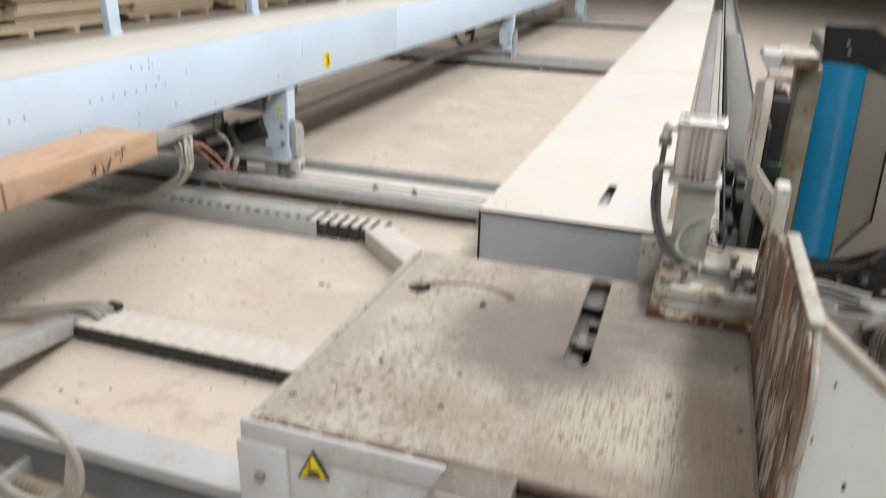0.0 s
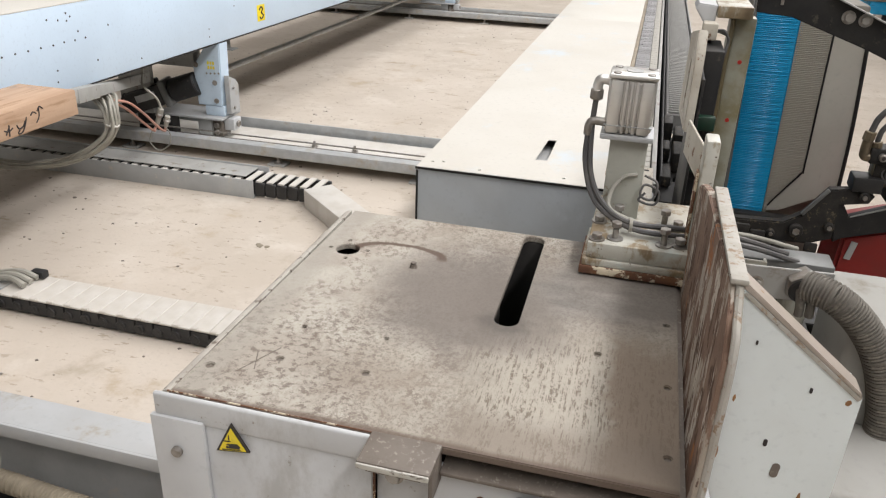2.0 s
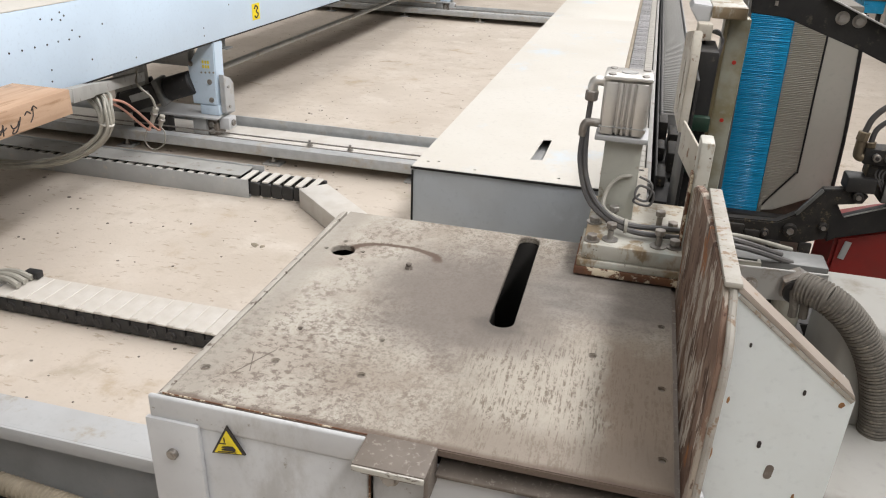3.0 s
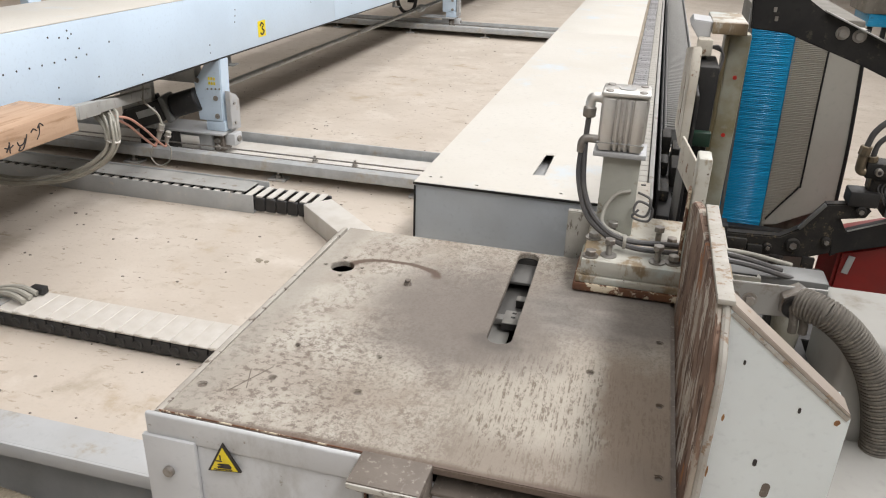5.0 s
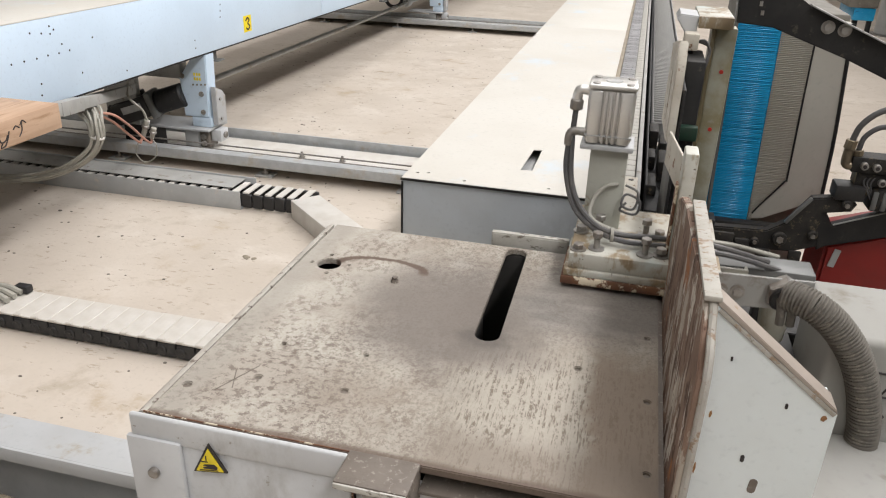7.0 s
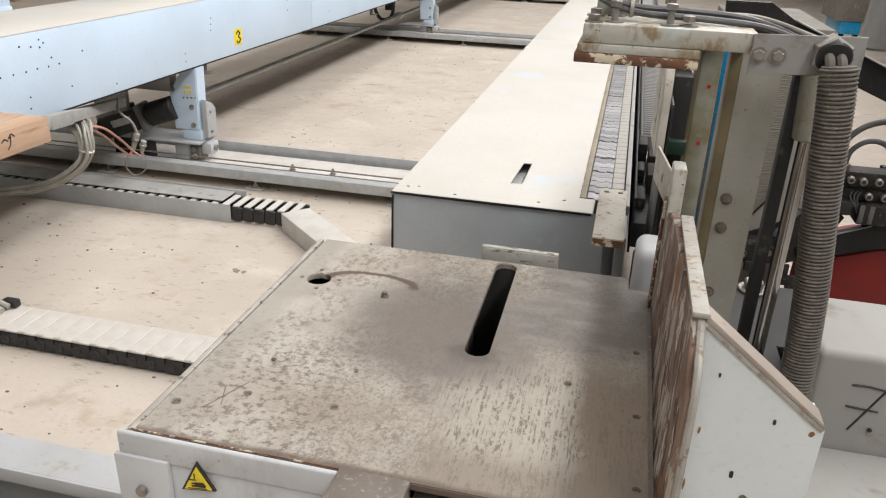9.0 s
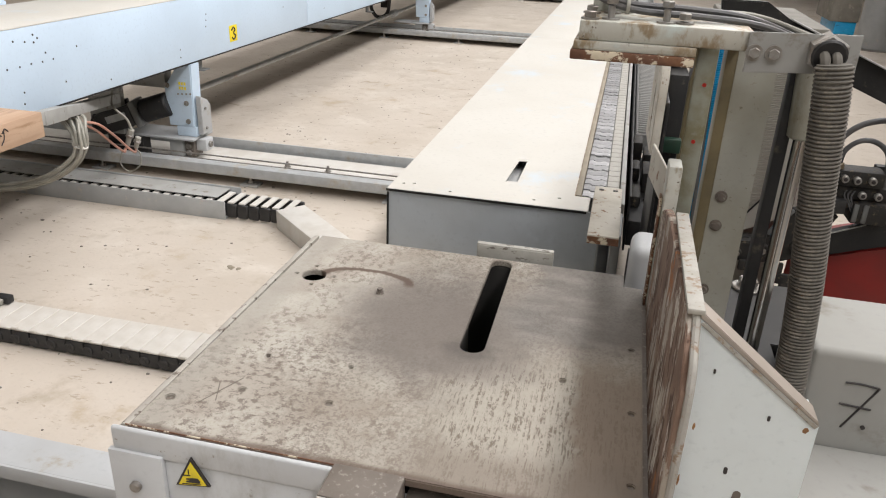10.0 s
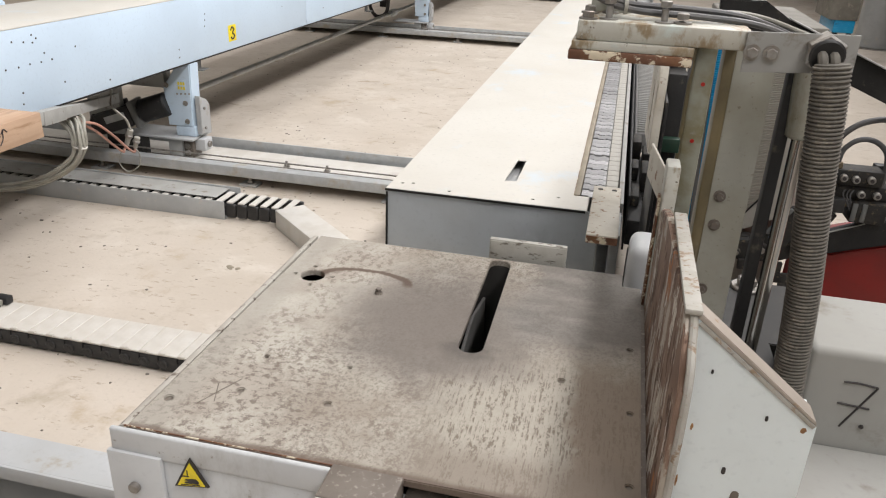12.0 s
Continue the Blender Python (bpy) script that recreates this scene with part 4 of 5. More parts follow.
        part("plug", cyl((-1.926, cy - 0.24, 0.318), (-1.949, cy - 0.24, 0.252), 0.016, 14, 0.011, bevel=0.003), M["cable"], c, "metal cable plug")
    return c


under = thing("cable_carrier", -2.45, 8.5, 0.3, "black looped cable carrier hanging under the conveyor", "cable carrier")
part("loop", tube([(-2.44, 8.45, 0.60), (-2.46, 8.45, 0.42), (-2.40, 8.45, 0.31), (-2.31, 8.45, 0.30), (-2.24, 8.45, 0.38), (-2.22, 8.45, 0.62)], 0.022, 30, 10), M["black"], under)
part("hanger", box(-2.36, -2.26, 8.52, 8.57, 0.40, 0.636, 0.004), M["black_steel"], under)
carriage(3.06, True)
carriage(8.72, False)
carriage(14.3, False)

# timber on the bracket arm
tim = thing("timber", -1.67, 1.0, 0.62, "sawn pale timber balk with handwriting on its side", "timber")
part("balk", box(-1.80, -1.54, 0.95, 1.70, 0.655, 0.752, 0.003), M["wood"], tim)
part("balk", box(-1.80, -1.545, -0.6, 0.945, 0.655, 0.750, 0.003), M["wood"], tim)
for pts in ([(1.33, 0.672), (1.352, 0.700)], [(1.325, 0.69), (1.345, 0.682), (1.365, 0.69)], [(1.345, 0.665), (1.35, 0.705)],
            [(1.385, 0.695), (1.392, 0.68), (1.412, 0.683), (1.425, 0.70)], [(1.435, 0.712), (1.425, 0.69), (1.405, 0.664), (1.385, 0.664), (1.395, 0.675)],
            [(1.455, 0.712), (1.47, 0.722), (1.485, 0.712)], [(1.50, 0.732), (1.495, 0.70), (1.478, 0.68)], [(1.49, 0.72), (1.505, 0.734), (1.52, 0.722)]):
    part("pen_mark", tube([(-1.5393, y, z) for y, z in pts], 0.0024, 14, 5), M["ink"], tim)
arm = thing("support_bracket", -1.75, 1.6, 0.5, "grey steel bracket that carries the timber", "bracket")
part("channel", box(-1.82, -1.60, 1.62, 1.74, 0.645, 0.6545, 0.002), M["grey_steel"], arm)
part("bar", bar((-1.63, 1.69, 0.700), (-2.135, 2.967, 0.484), 0.04, 0.052), M["bracket_grey"], arm, "grey steel bar")
part("bar_plate", bar((-1.70, 1.868, 0.670), (-1.80, 2.12, 0.627), 0.05, 0.060), M["bracket_grey"], arm)
part("channel", box(-1.84, -1.62, -0.4, -0.3, 0.56, 0.6545, 0.002), M["grey_steel"], arm)
part("channel", box(-1.90, -1.84, -0.4, 1.0, 0.56, 0.6435, 0.002), M["grey_steel"], arm)

# ---------------------------------------------------------------- cross rails on the floor


def cross_rail(cy, x1):
    r = thing("cross_rail", -1.7, cy + 0.3, 0, "pair of galvanised floor rails carrying the conveyor leg", "floor rail", "cross rails")
    part("channel", join(box(-4.6, x1, cy, cy + 0.010, 0.062, 0.120, 0.002), box(-4.6, x1, cy + 0.0105, cy + 0.075, 0.110, 0.120, 0.002)), M["galv"], r)
    part("angle", join(box(-4.6, x1, cy + 0.53, cy + 0.542, 0.03, 0.115, 0.002), box(-4.6, x1, cy + 0.491, cy + 0.5295, 0.03, 0.038, 0.002)), M["galv"], r)
    part("sheet", box(-4.6, x1, cy + 0.012, cy + 0.49, 0.058, 0.064, 0.001), M["chain_top"], r, "dusty sheet between the rails")
    part("wire", cyl((-4.6, cy + 0.20, 0.075), (x1, cy + 0.20, 0.075), 0.006, 8), M["bolt"], r)
    part("wire", cyl((-4.6, cy + 0.13, 0.13), (x1, cy + 0.13, 0.13), 0.005, 8), M["bolt"], r)
    for px in (-3.4, -2.4, -1.42, -0.55):
        if px < x1:
            part("pad", box(px - 0.055, px + 0.055, cy + 0.012, cy + 0.10, 0.0, 0.012, 0.003), M["galv"], r)
            part("jack_bolt", join(cyl((px, cy + 0.05, 0.0125), (px, cy + 0.05, 0.057), 0.009, 10), hexbolt(px, cy + 0.05, 0.013, 0.018, 0.014)), M["bolt"], r)
            part("pad", box(px - 0.06, px + 0.06, cy + 0.44, cy + 0.58, 0.0, 0.029, 0.003), M["grey_steel"], r)
    for px in (-1.28, -1.02):
        part("stud", join(cyl((px, cy + 0.26, 0.062), (px, cy + 0.26, 0.10), 0.008, 10), hexbolt(px, cy + 0.26, 0.066, 0.014, 0.012)), M["bolt"], r)
    return r


cross_rail(3.06, 0.66)
cross_rail(8.74, 0.66)
cross_rail(14.3, 0.66)

# ---------------------------------------------------------------- cable tray and chains on the floor
tray = thing("cable_tray", -2.1, 2.68, 0, "galvanised cable tray with a dusty cable chain in it", "cable tray")
# Wall colour is darkened for the shade under the conveyor.
part("near_wall", box(-3.6, -1.30, 2.580, 2.586, 0.0, 0.100, 0.001), M["grey_steel"], tray)
part("far_wall", box(-3.6, -1.30, 2.765, 2.771, 0.0, 0.115, 0.001), M["grey_steel"], tray)
part("bed", box(-3.6, -1.30, 2.587, 2.764, 0.002, 0.008), M["galv"], tray)
part("cover_sheet", box(-3.6, -1.36, 2.616, 2.764, 0.102, 0.106, 0.001), M["bracket_grey"], tray)
tl_me = mesh_of(box(0, 0.058, 2.592, 2.61, 0.012, 0.085, 0.004, 1), M["black"], True, Vector((0, 0, 0)))
tm_me = mesh_of(box(0, 0.058, 2.74, 2.758, 0.012, 0.085, 0.004, 1), M["black"], True, Vector((0, 0, 0)))
tc = box(0.006, 0.040, 2.600, 2.75, 0.084, 0.094, 0.002, 1)
tc_me = mesh_of(tc, M["chain_top"], True, Vector((0, 0, 0)))
tch = thing("cable_chain", -2.1, 2.68, 0, "black cable chain with dusty white crossbars", "cable chain", "cable chains")
for k in range(42):
    for nm, me in (("link", tl_me), ("link", tm_me), ("crossbar", tc_me)):
        o = new(nm, me)
        o.parent = tch
        o.matrix_basis = pose(-3.55 + 0.0625 * k + 2.1, -2.68, 0)
ramp_cover = thing("duct_cover", -0.8, 2.55, 0, "dusty grey sheet cover bent over the cable run", "duct cover")
cvb = box(-0.34, 0.34, -0.079, 0.079, 0.0, 0.10, 0.004)
bmesh.ops.transform(cvb, matrix=pose(-0.70, 2.39, 0, 0, 0, -42.4), verts=cvb.verts)
part("cover", cvb, M["chain_top"], ramp_cover)

# near chain that runs under the table
nch = thing("cable_chain", -0.9, 1.32, 0, "black cable chain with pale dusty covers lying on the floor", "cable chain", "cable chains")
side = box(0.0, 0.074, 1.236, 1.262, 0.002, 0.062, 0.010, 2)
cyl((0.018, 1.240, 0.032), (0.018, 1.230, 0.032), 0.020, 16, bm=side, bevel=0.002)
cyl((0.018, 1.233, 0.032), (0.018, 1.228, 0.032), 0.010, 12, bm=side)
far_me = mesh_of(box(0.0, 0.074, 1.385, 1.41, 0.002, 0.062, 0.010, 2), M["black"], True, Vector((0, 0, 0)))
sd_me = mesh_of(side, M["black"], True, Vector((0, 0, 0)))
cov = box(0.0, 0.0742, 1.238, 1.412, 0.0625, 0.071, 0.002, 1)
cyl((0.004, 1.242, 0.070), (0.030, 1.242, 0.070), 0.006, 8, bm=cov)
cv_me = mesh_of(cov, M["chain_top"], True, Vector((0, 0, 0)))
for k in range(19):
    for nm, me in (("link", sd_me), ("link", far_me), ("cover", cv_me)):
        o = new(nm, me)
        o.parent = nch
        o.matrix_basis = pose(-1.66 + 0.075 * k + 0.9, -1.32, random.uniform(0, 0.002), 0, 0, 0)
part("end_bracket", box(-1.76, -1.662, 1.27, 1.38, 0.0, 0.075, 0.006), M["galv"], nch)

# ---------------------------------------------------------------- low beam left of the table with a conduit
lb = thing("cover_beam", -0.7, 0.4, 0, "white folded steel cover beam joining the table", "machine beam")
part("top", box(-1.6, -0.03, 0.355, 0.455, 0.340, 0.350, 0.003), M["dull_white"], lb)
part("lip", box(-1.6, -0.03, 0.349, 0.356, 0.312, 0.3495, 0.002), M["dull_white"], lb)
part("web", box(-1.6, -0.03, 0.42, 0.428, 0.05, 0.339, 0.001), M["grey_steel"], lb)
part("stand", box(-1.5, -1.4, 0.36, 0.45, 0.0, 0.339, 0.003), M["grey_steel"], lb)
part("stand", box(-0.30, -0.22, 0.43, 0.45, 0.0, 0.339, 0.003), M["grey_steel"], lb)
part("bed_plate", box(-1.6, -0.03, 0.12, 0.419, 0.05, 0.062), M["black_steel"], lb)
part("foot", box(-1.5, -1.4, 0.15, 0.35, 0.0, 0.05), M["black_steel"], lb)
part("cross_channel", bar((-1.70, 1.22, 0.06), (-1.42, 0.46, 0.30), 0.09, 0.07), M["galv"], lb, "galvanised slanting channel")
part("step_plate", box(-0.92, -0.66, 0.06, 0.20, 0.30, 0.312, 0.004), M["grey_steel"], lb, "grey steel step plate")
part("step_leg", box(-0.90, -0.86, 0.10, 0.16, 0.063, 0.299, 0.003), M["grey_steel"], lb)
duct = thing("conduit", -0.7, 0.3, 0, "beige corrugated conduit under the cover beam", "conduit")
part("hose", tube([(-1.55, 0.31, 0.235), (-0.9, 0.315, 0.22), (-0.4, 0.30, 0.20), (0.1, 0.29, 0.19)], 0.03, 420, 12, radii=lambda i: 0.026 if i % 4 < 2 else 0.0215), M["duct"], duct)
part("clip", box(-0.95, -0.93, 0.27, 0.36, 0.18, 0.262, 0.003), M["galv"], duct)
part("clip_stand", box(-0.95, -0.93, 0.30, 0.33, 0.062, 0.18), M["galv"], duct)

# ---------------------------------------------------------------- clamp, in its lowered place
UP = 0.447
clamp = thing("pneumatic_clamp", 0.66, 0.63, 0.862, "white pneumatic clamp head with a rusty pressure pad", "clamp")
part("pressure_pad", box(0.517, 0.716, 0.556, 0.70, 0.862, 0.878, 0.002), M["rust_edge"], clamp, "rust flaked pressure pad")
part("pad_plate", box(0.521, 0.717, 0.558, 0.71, 0.8785, 0.893, 0.002), M["arm_white"], clamp)
part("arm", box(0.528, 0.80, 0.562, 0.82, 0.8935, 0.925, 0.003), M["arm_white"], clamp, "white chipped arm plate")
for px, py, sh in ((0.543, 0.580, 0), (0.576, 0.592, 0.022), (0.541, 0.668, 0), (0.576, 0.681, 0.022), (0.665, 0.59, 0.022), (0.694, 0.595, 0.004), (0.665, 0.685, 0.022), (0.692, 0.69, 0.0)):
    part("bolt", hexbolt(px, py, 0.925, 0.0105, 0.010, shank=sh), M["bolt"], clamp)
brk = part("cable_bracket", plate([(0.792, 0.862), (0.955, 0.872), (0.955, 0.930), (0.792, 0.925)], [loop_circle(0.908, 0.902, 0.021, 20)], 0.556, 0.562, "XZ", 0.001), M["bracket_grey"], clamp, "grey bracket plate")
for px in (0.803, 0.832):
    part("bolt", hexbolt(px, 0.556, 0.894, 0.009, 0.006, "-Y"), M["bolt"], brk)
gl = part("cable_gland", cyl((0.908, 0.575, 0.902), (0.908, 0.538, 0.900), 0.031, 6, bevel=0.003), M["bolt"], clamp, "grey hexagonal cable gland")
part("gland_ring", cyl((0.908, 0.537, 0.90), (0.908, 0.530, 0.8985), 0.0262, 20, bevel=0.003), M["black"], gl)
for dx in (-0.008, 0.009):
    part("gland_cable", tube([(0.908 + dx, 0.545, 0.903), (0.908 + dx, 0.522, 0.898), (0.910 + dx, 0.514, 0.880), (0.911 + dx, 0.514, 0.862)], 0.0075, 16, 8), M["hose"], clamp, "grey cable")
# compact cylinder on its pillar
part("pillar", box(0.540, 0.612, 0.70, 0.755, 0.925, 1.089, 0.003), M["pillar"], clamp, "pale green-grey pillar")
part("pillar_top", box(0.520, 0.620, 0.682, 0.770, 1.089, 1.0995, 0.002), M["dull_white"], clamp)
cyb = part("cylinder", box(0.525, 0.613, 0.690, 0.765, 1.100, 1.205, 0.010, 4), M["alu"], clamp, "square aluminium pneumatic cylinder")
for x0, x1 in ((0.529, 0.5525), (0.5555, 0.5625), (0.5655, 0.572), (0.575, 0.583), (0.586, 0.609)):
    part("rib", box(x0, x1, 0.6825, 0.6895, 1.102, 1.203, 0.003, 2), M["alu"], cyb)
part("band", box(0.5245, 0.6135, 0.6815, 0.766, 1.1165, 1.118, 0.0), M["grey_steel"], cyb)
part("cylinder_cap", box(0.524, 0.614, 0.682, 0.768, 1.2055, 1.214, 0.004), M["alu"], cyb)
for px in (0.538, 0.600):
    for py in (0.695, 0.752):
        part("screw", cyl((px, py, 1.2135), (px, py, 1.2165), 0.0075, 12, bevel=0.001), M["bolt"], cyb)
part("port", cyl((0.569, 0.725, 1.2135), (0.569, 0.725, 1.2155), 0.016, 18), M["grey_steel"], cyb)
elb = part("elbow", tube([(0.530, 0.71, 1.195), (0.512, 0.71, 1.197), (0.505, 0.71, 1.190), (0.504, 0.71, 1.165)], 0.0095, 20, 10), M["alu"], clamp, "metal push-in elbow")
part("elbow_collar", cyl((0.504, 0.71, 1.178), (0.5035, 0.71, 1.158), 0.0125, 14, bevel=0.002), M["bolt"], elb)
elb2 = part("elbow", tube([(0.530, 0.70, 1.118), (0.505, 0.70, 1.118), (0.497, 0.70, 1.110), (0.496, 0.70, 1.09)], 0.0085, 20, 10), M["bolt"], clamp)
part("air_tube", tube([(0.5035, 0.71, 1.165), (0.503, 0.70, 1.10), (0.512, 0.68, 1.02), (0.545, 0.65, 0.97), (0.60, 0.62, 0.950), (0.70, 0.635, 0.945), (0.80, 0.65, 0.935), (0.90, 0.69, 0.90)], 0.0055, 60, 8), M["rubber"], clamp, "dark air tube")
part("air_tube", tube([(0.496, 0.70, 1.095), (0.498, 0.69, 1.04), (0.520, 0.665, 0.98), (0.56, 0.635, 0.952), (0.62, 0.61, 0.940), (0.72, 0.625, 0.935), (0.82, 0.64, 0.925), (0.92, 0.68, 0.89)], 0.0055, 60, 8), M["rubber"], clamp, "dark air tube")
part("tie", cyl((0.598, 0.6195, 0.946), (0.604, 0.6200, 0.946), 0.0142, 12), M["cable"], clamp)
part("air_tube", tube([(0.60, 0.70, 1.02), (0.575, 0.69, 1.015), (0.555, 0.675, 0.985), (0.565, 0.655, 0.955), (0.66, 0.645, 0.936), (0.80, 0.66, 0.94), (0.92, 0.71, 0.905)], 0.0042, 50, 8), M["cable"], clamp)
sw = part("wire_coil", tube([(0.615, 0.70, 1.02), (0.64, 0.69, 1.01), (0.635, 0.68, 0.98), (0.612, 0.68, 0.985), (0.618, 0.69, 1.005), (0.645, 0.685, 0.995), (0.64, 0.68, 0.97), (0.61, 0.68, 0.975), (0.62, 0.685, 0.99)], 0.0025, 60, 6), M["rubber"], clamp)
# sliding column and rod that carry the head
chan = [(0.795, 0.655), (0.862, 0.655), (0.862, 0.735), (0.856, 0.735), (0.856, 0.662), (0.801, 0.662), (0.801, 0.735), (0.795, 0.735)]
cl = part("column", plate(chan, [], 0.20, 0.892, "XY", 0.001), M["column"], clamp, "stained grey channel column")
part("column_strip", box(0.775, 0.7945, 0.650, 0.700, 0.20, 0.885, 0.003), M["oily_strip"], cl, "brown oily slide strip")
for bz in (0.62, 0.563, 0.43, 0.33):
    part("bolt", hexbolt(0.812, 0.655, bz, 0.0075, 0.006, "-Y"), M["tab_steel"], cl)
part("neck", cyl((0.934, 0.70, 0.73), (0.934, 0.70, 0.861), 0.026, 20, 0.034, bevel=0.004), M["column"], clamp, "oily grey rod head")
part("rod", cyl((0.934, 0.70, 0.22), (0.934, 0.70, 0.735), 0.013, 20), M["chrome"], clamp, "bright steel rod")
part("slide_bar", box(0.893, 0.915, 0.70, 0.73, 0.22, 0.861, 0.003), M["black_steel"], clamp)
part("head_yoke", box(0.80, 0.985, 0.67, 0.735, 0.862, 0.8925, 0.004), M["dark_grey"], clamp)

# guide of the clamp behind the fence
guide = thing("clamp_guide", 0.92, 0.80, 0, "oily dark guide block behind the fence", "machine guide")
part("guide_block", box(0.80, 0.99, 0.765, 0.90, 0.0, 0.60, 0.006), M["black_steel"], guide)
part("base_plate", plate([(0.78, 0.60), (0.985, 0.60), (0.985, 0.765), (1.09, 0.765), (1.09, 1.07), (0.92, 1.07), (0.90, 0.95), (0.78, 0.93)], [], 0.695, 0.710, "XY", 0.002), M["inner_dark"], guide, "dark oily base plate")
part("under_frame", box(0.93, 1.085, 0.93, 1.06, 0.0, 0.694, 0.004), M["black_steel"], guide)
part("base_block", box(0.895, 0.985, 0.755, 0.92, 0.60, 0.694, 0.003), M["black_steel"], guide)
part("collar", cyl((0.968, 1.03, 0.7105), (0.968, 1.03, 0.718), 0.036, 24, bevel=0.002), M["bolt"], guide)
part("anchor_bolt", cyl((0.968, 1.03, 0.7185), (0.968, 1.03, 0.738), 0.024, 6, bevel=0.003), M["bolt"], guide)
part("hood", join(box(0.672, 0.735, 0.72, 0.84, 0.50, 0.905, 0.022, 4), bmesh.new()), M["white_paint"], guide, "white rounded cover")

# ---------------------------------------------------------------- swing frame under the table
PX, PZ = 0.4835, 0.809
swing = thing("swing_stop", PX, 0.74, PZ, "pale worn stop plate on a swinging frame under the table", "machine stop")
part("stop_plate", box(0.350, 0.515, 0.738, 0.752, 0.806, 0.867, 0.002), M["stop_face"], swing, "scratched pale stop plate")
part("plate_face", box(0.353, 0.512, 0.7355, 0.7375, 0.808, 0.864, 0.0005), M["stop_face"], swing)
part("swing_sheet", box(0.492, 0.498, 0.500, 0.690, 0.660, 0.800, 0.001), M["inner_grey"], swing, "grey sheet of the swinging frame")
part("swing_sheet", box(0.468, 0.474, 0.610, 0.697, 0.660, 0.800, 0.001), M["inner_grey"], swing, "grey sheet of the swinging frame")
part("swing_sheet", box(0.497, 0.503, 0.372, 0.5185, 0.655, 0.745, 0.001), M["inner_pale"], swing, "pale sheet of the swinging frame")
lug1 = part("lug", box(0.474, 0.4915, 0.545, 0.566, 0.739, 0.764, 0.002), M["inner_pale"], swing, "small pale lug")
part("lug_face", box(0.475, 0.4905, 0.5435, 0.5448, 0.740, 0.763), M["inner_dark"], lug1)
lug2 = part("lug", box(0.476, 0.4915, 0.455, 0.505, 0.728, 0.768, 0.002), M["inner_pale"], swing, "pale angle bracket with two holes")
part("lug_face", box(0.477, 0.4905, 0.4535, 0.4548, 0.729, 0.767), M["inner_dark"], lug2)
for hy in (0.478, 0.494):
    part("lug_hole", box(0.4752, 0.4758, hy - 0.0025, hy + 0.0025, 0.742, 0.750), M["inner_dark"], lug2)
part("shaft", cyl((PX + 0.03, 0.02, PZ - 0.03), (PX + 0.03, 0.737, PZ - 0.03), 0.008, 14), M["inner_dark"], swing)
part("lug", box(0.478, 0.4915, 0.470, 0.490, 0.705, 0.735, 0.002), M["inner_pale"], swing)

# sheet that lifts under the slot
lifter = thing("lift_sheet", 0.37, 0.48, 0.70, "dim pale sheet that lifts under the table slot", "machine part")
part("sheet", plate([(0.345, 0.64), (0.66, 0.64), (0.64, 0.79), (0.50, 0.815), (0.40, 0.785), (0.35, 0.74)], [], 0.388, 0.394, "YZ", 0.001), M["inner_grey"], lifter)
part("foot_bar", box(0.386, 0.412, 0.345, 0.40, 0.735, 0.765, 0.003), M["inner_pale"], lifter)

# ---------------------------------------------------------------- corrugated hose of the clamp, in short rigid lengths
hose = thing("corrugated_hose", 1.0, 0.45, 0, "grey corrugated cable hose hanging from the clamp head", "hose")
HOSE_DOWN = [(0.910, 0.53, 0.905), (0.949, 0.505, 0.902), (0.997, 0.50, 0.866), (1.040, 0.50, 0.806), (1.068, 0.50, 0.729), (1.081, 0.50, 0.645), (1.065, 0.49, 0.52), (1.02, 0.47, 0.36), (0.97, 0.45, 0.20), (0.95, 0.44, 0.06)]
HOSE_UP = [(0.913, 0.512, 1.328), (0.915, 0.51, 1.31), (0.921, 0.51, 1.258), (0.929, 0.51, 1.168), (0.939, 0.51, 1.073), (0.951, 0.51, 0.973), (0.960, 0.51, 0.864), (0.965, 0.505, 0.76), (0.964, 0.49, 0.62), (0.957, 0.46, 0.43), (0.95, 0.44, 0.26)]
NSEG = 42


def even(pts, n):
    """Places at equal steps along the line through pts."""
    line = curve_points(pts, 400)
    d = [0.0]
    for a, b in zip(line, line[1:]):
        d.append(d[-1] + (b - a).length)
    out = []
    k = 0
    for i in range(n + 1):
        s = d[-1] * i / n
        while k < len(d) - 2 and d[k + 1] < s:
            k += 1
        u = (s - d[k]) / max(d[k + 1] - d[k], 1e-9)
        out.append(line[k].lerp(line[k + 1], u))
    return out


PLACES_DOWN, PLACES_UP = even(HOSE_DOWN, NSEG), even(HOSE_UP, NSEG)
ring = bmesh.new()
for k in range(4):
    z0 = -0.0128 + 0.0064 * k
    cyl((0, 0, z0), (0, 0, z0 + 0.0046), 0.0280, 18, bm=ring, bevel=0.0017)
cyl((0, 0, -0.0155), (0, 0, 0.0155), 0.0248, 14, bm=ring)
ring_me = mesh_of(ring, M["hose"], True)
HOSE_PIECES = []
for i in range(NSEG):
    o = new("hose_piece", ring_me)
    o.parent = hose
    HOSE_PIECES.append(o)


def along(places, i):
    """Pose, in the hose's own space, of piece i of a hose laid along places."""
    a, b = places[i], places[i + 1]
    m = Matrix.Translation((a + b) / 2 - ORIGIN[hose.name]) @ (b - a).to_track_quat("Z", "Y").to_matrix().to_4x4()
    return m


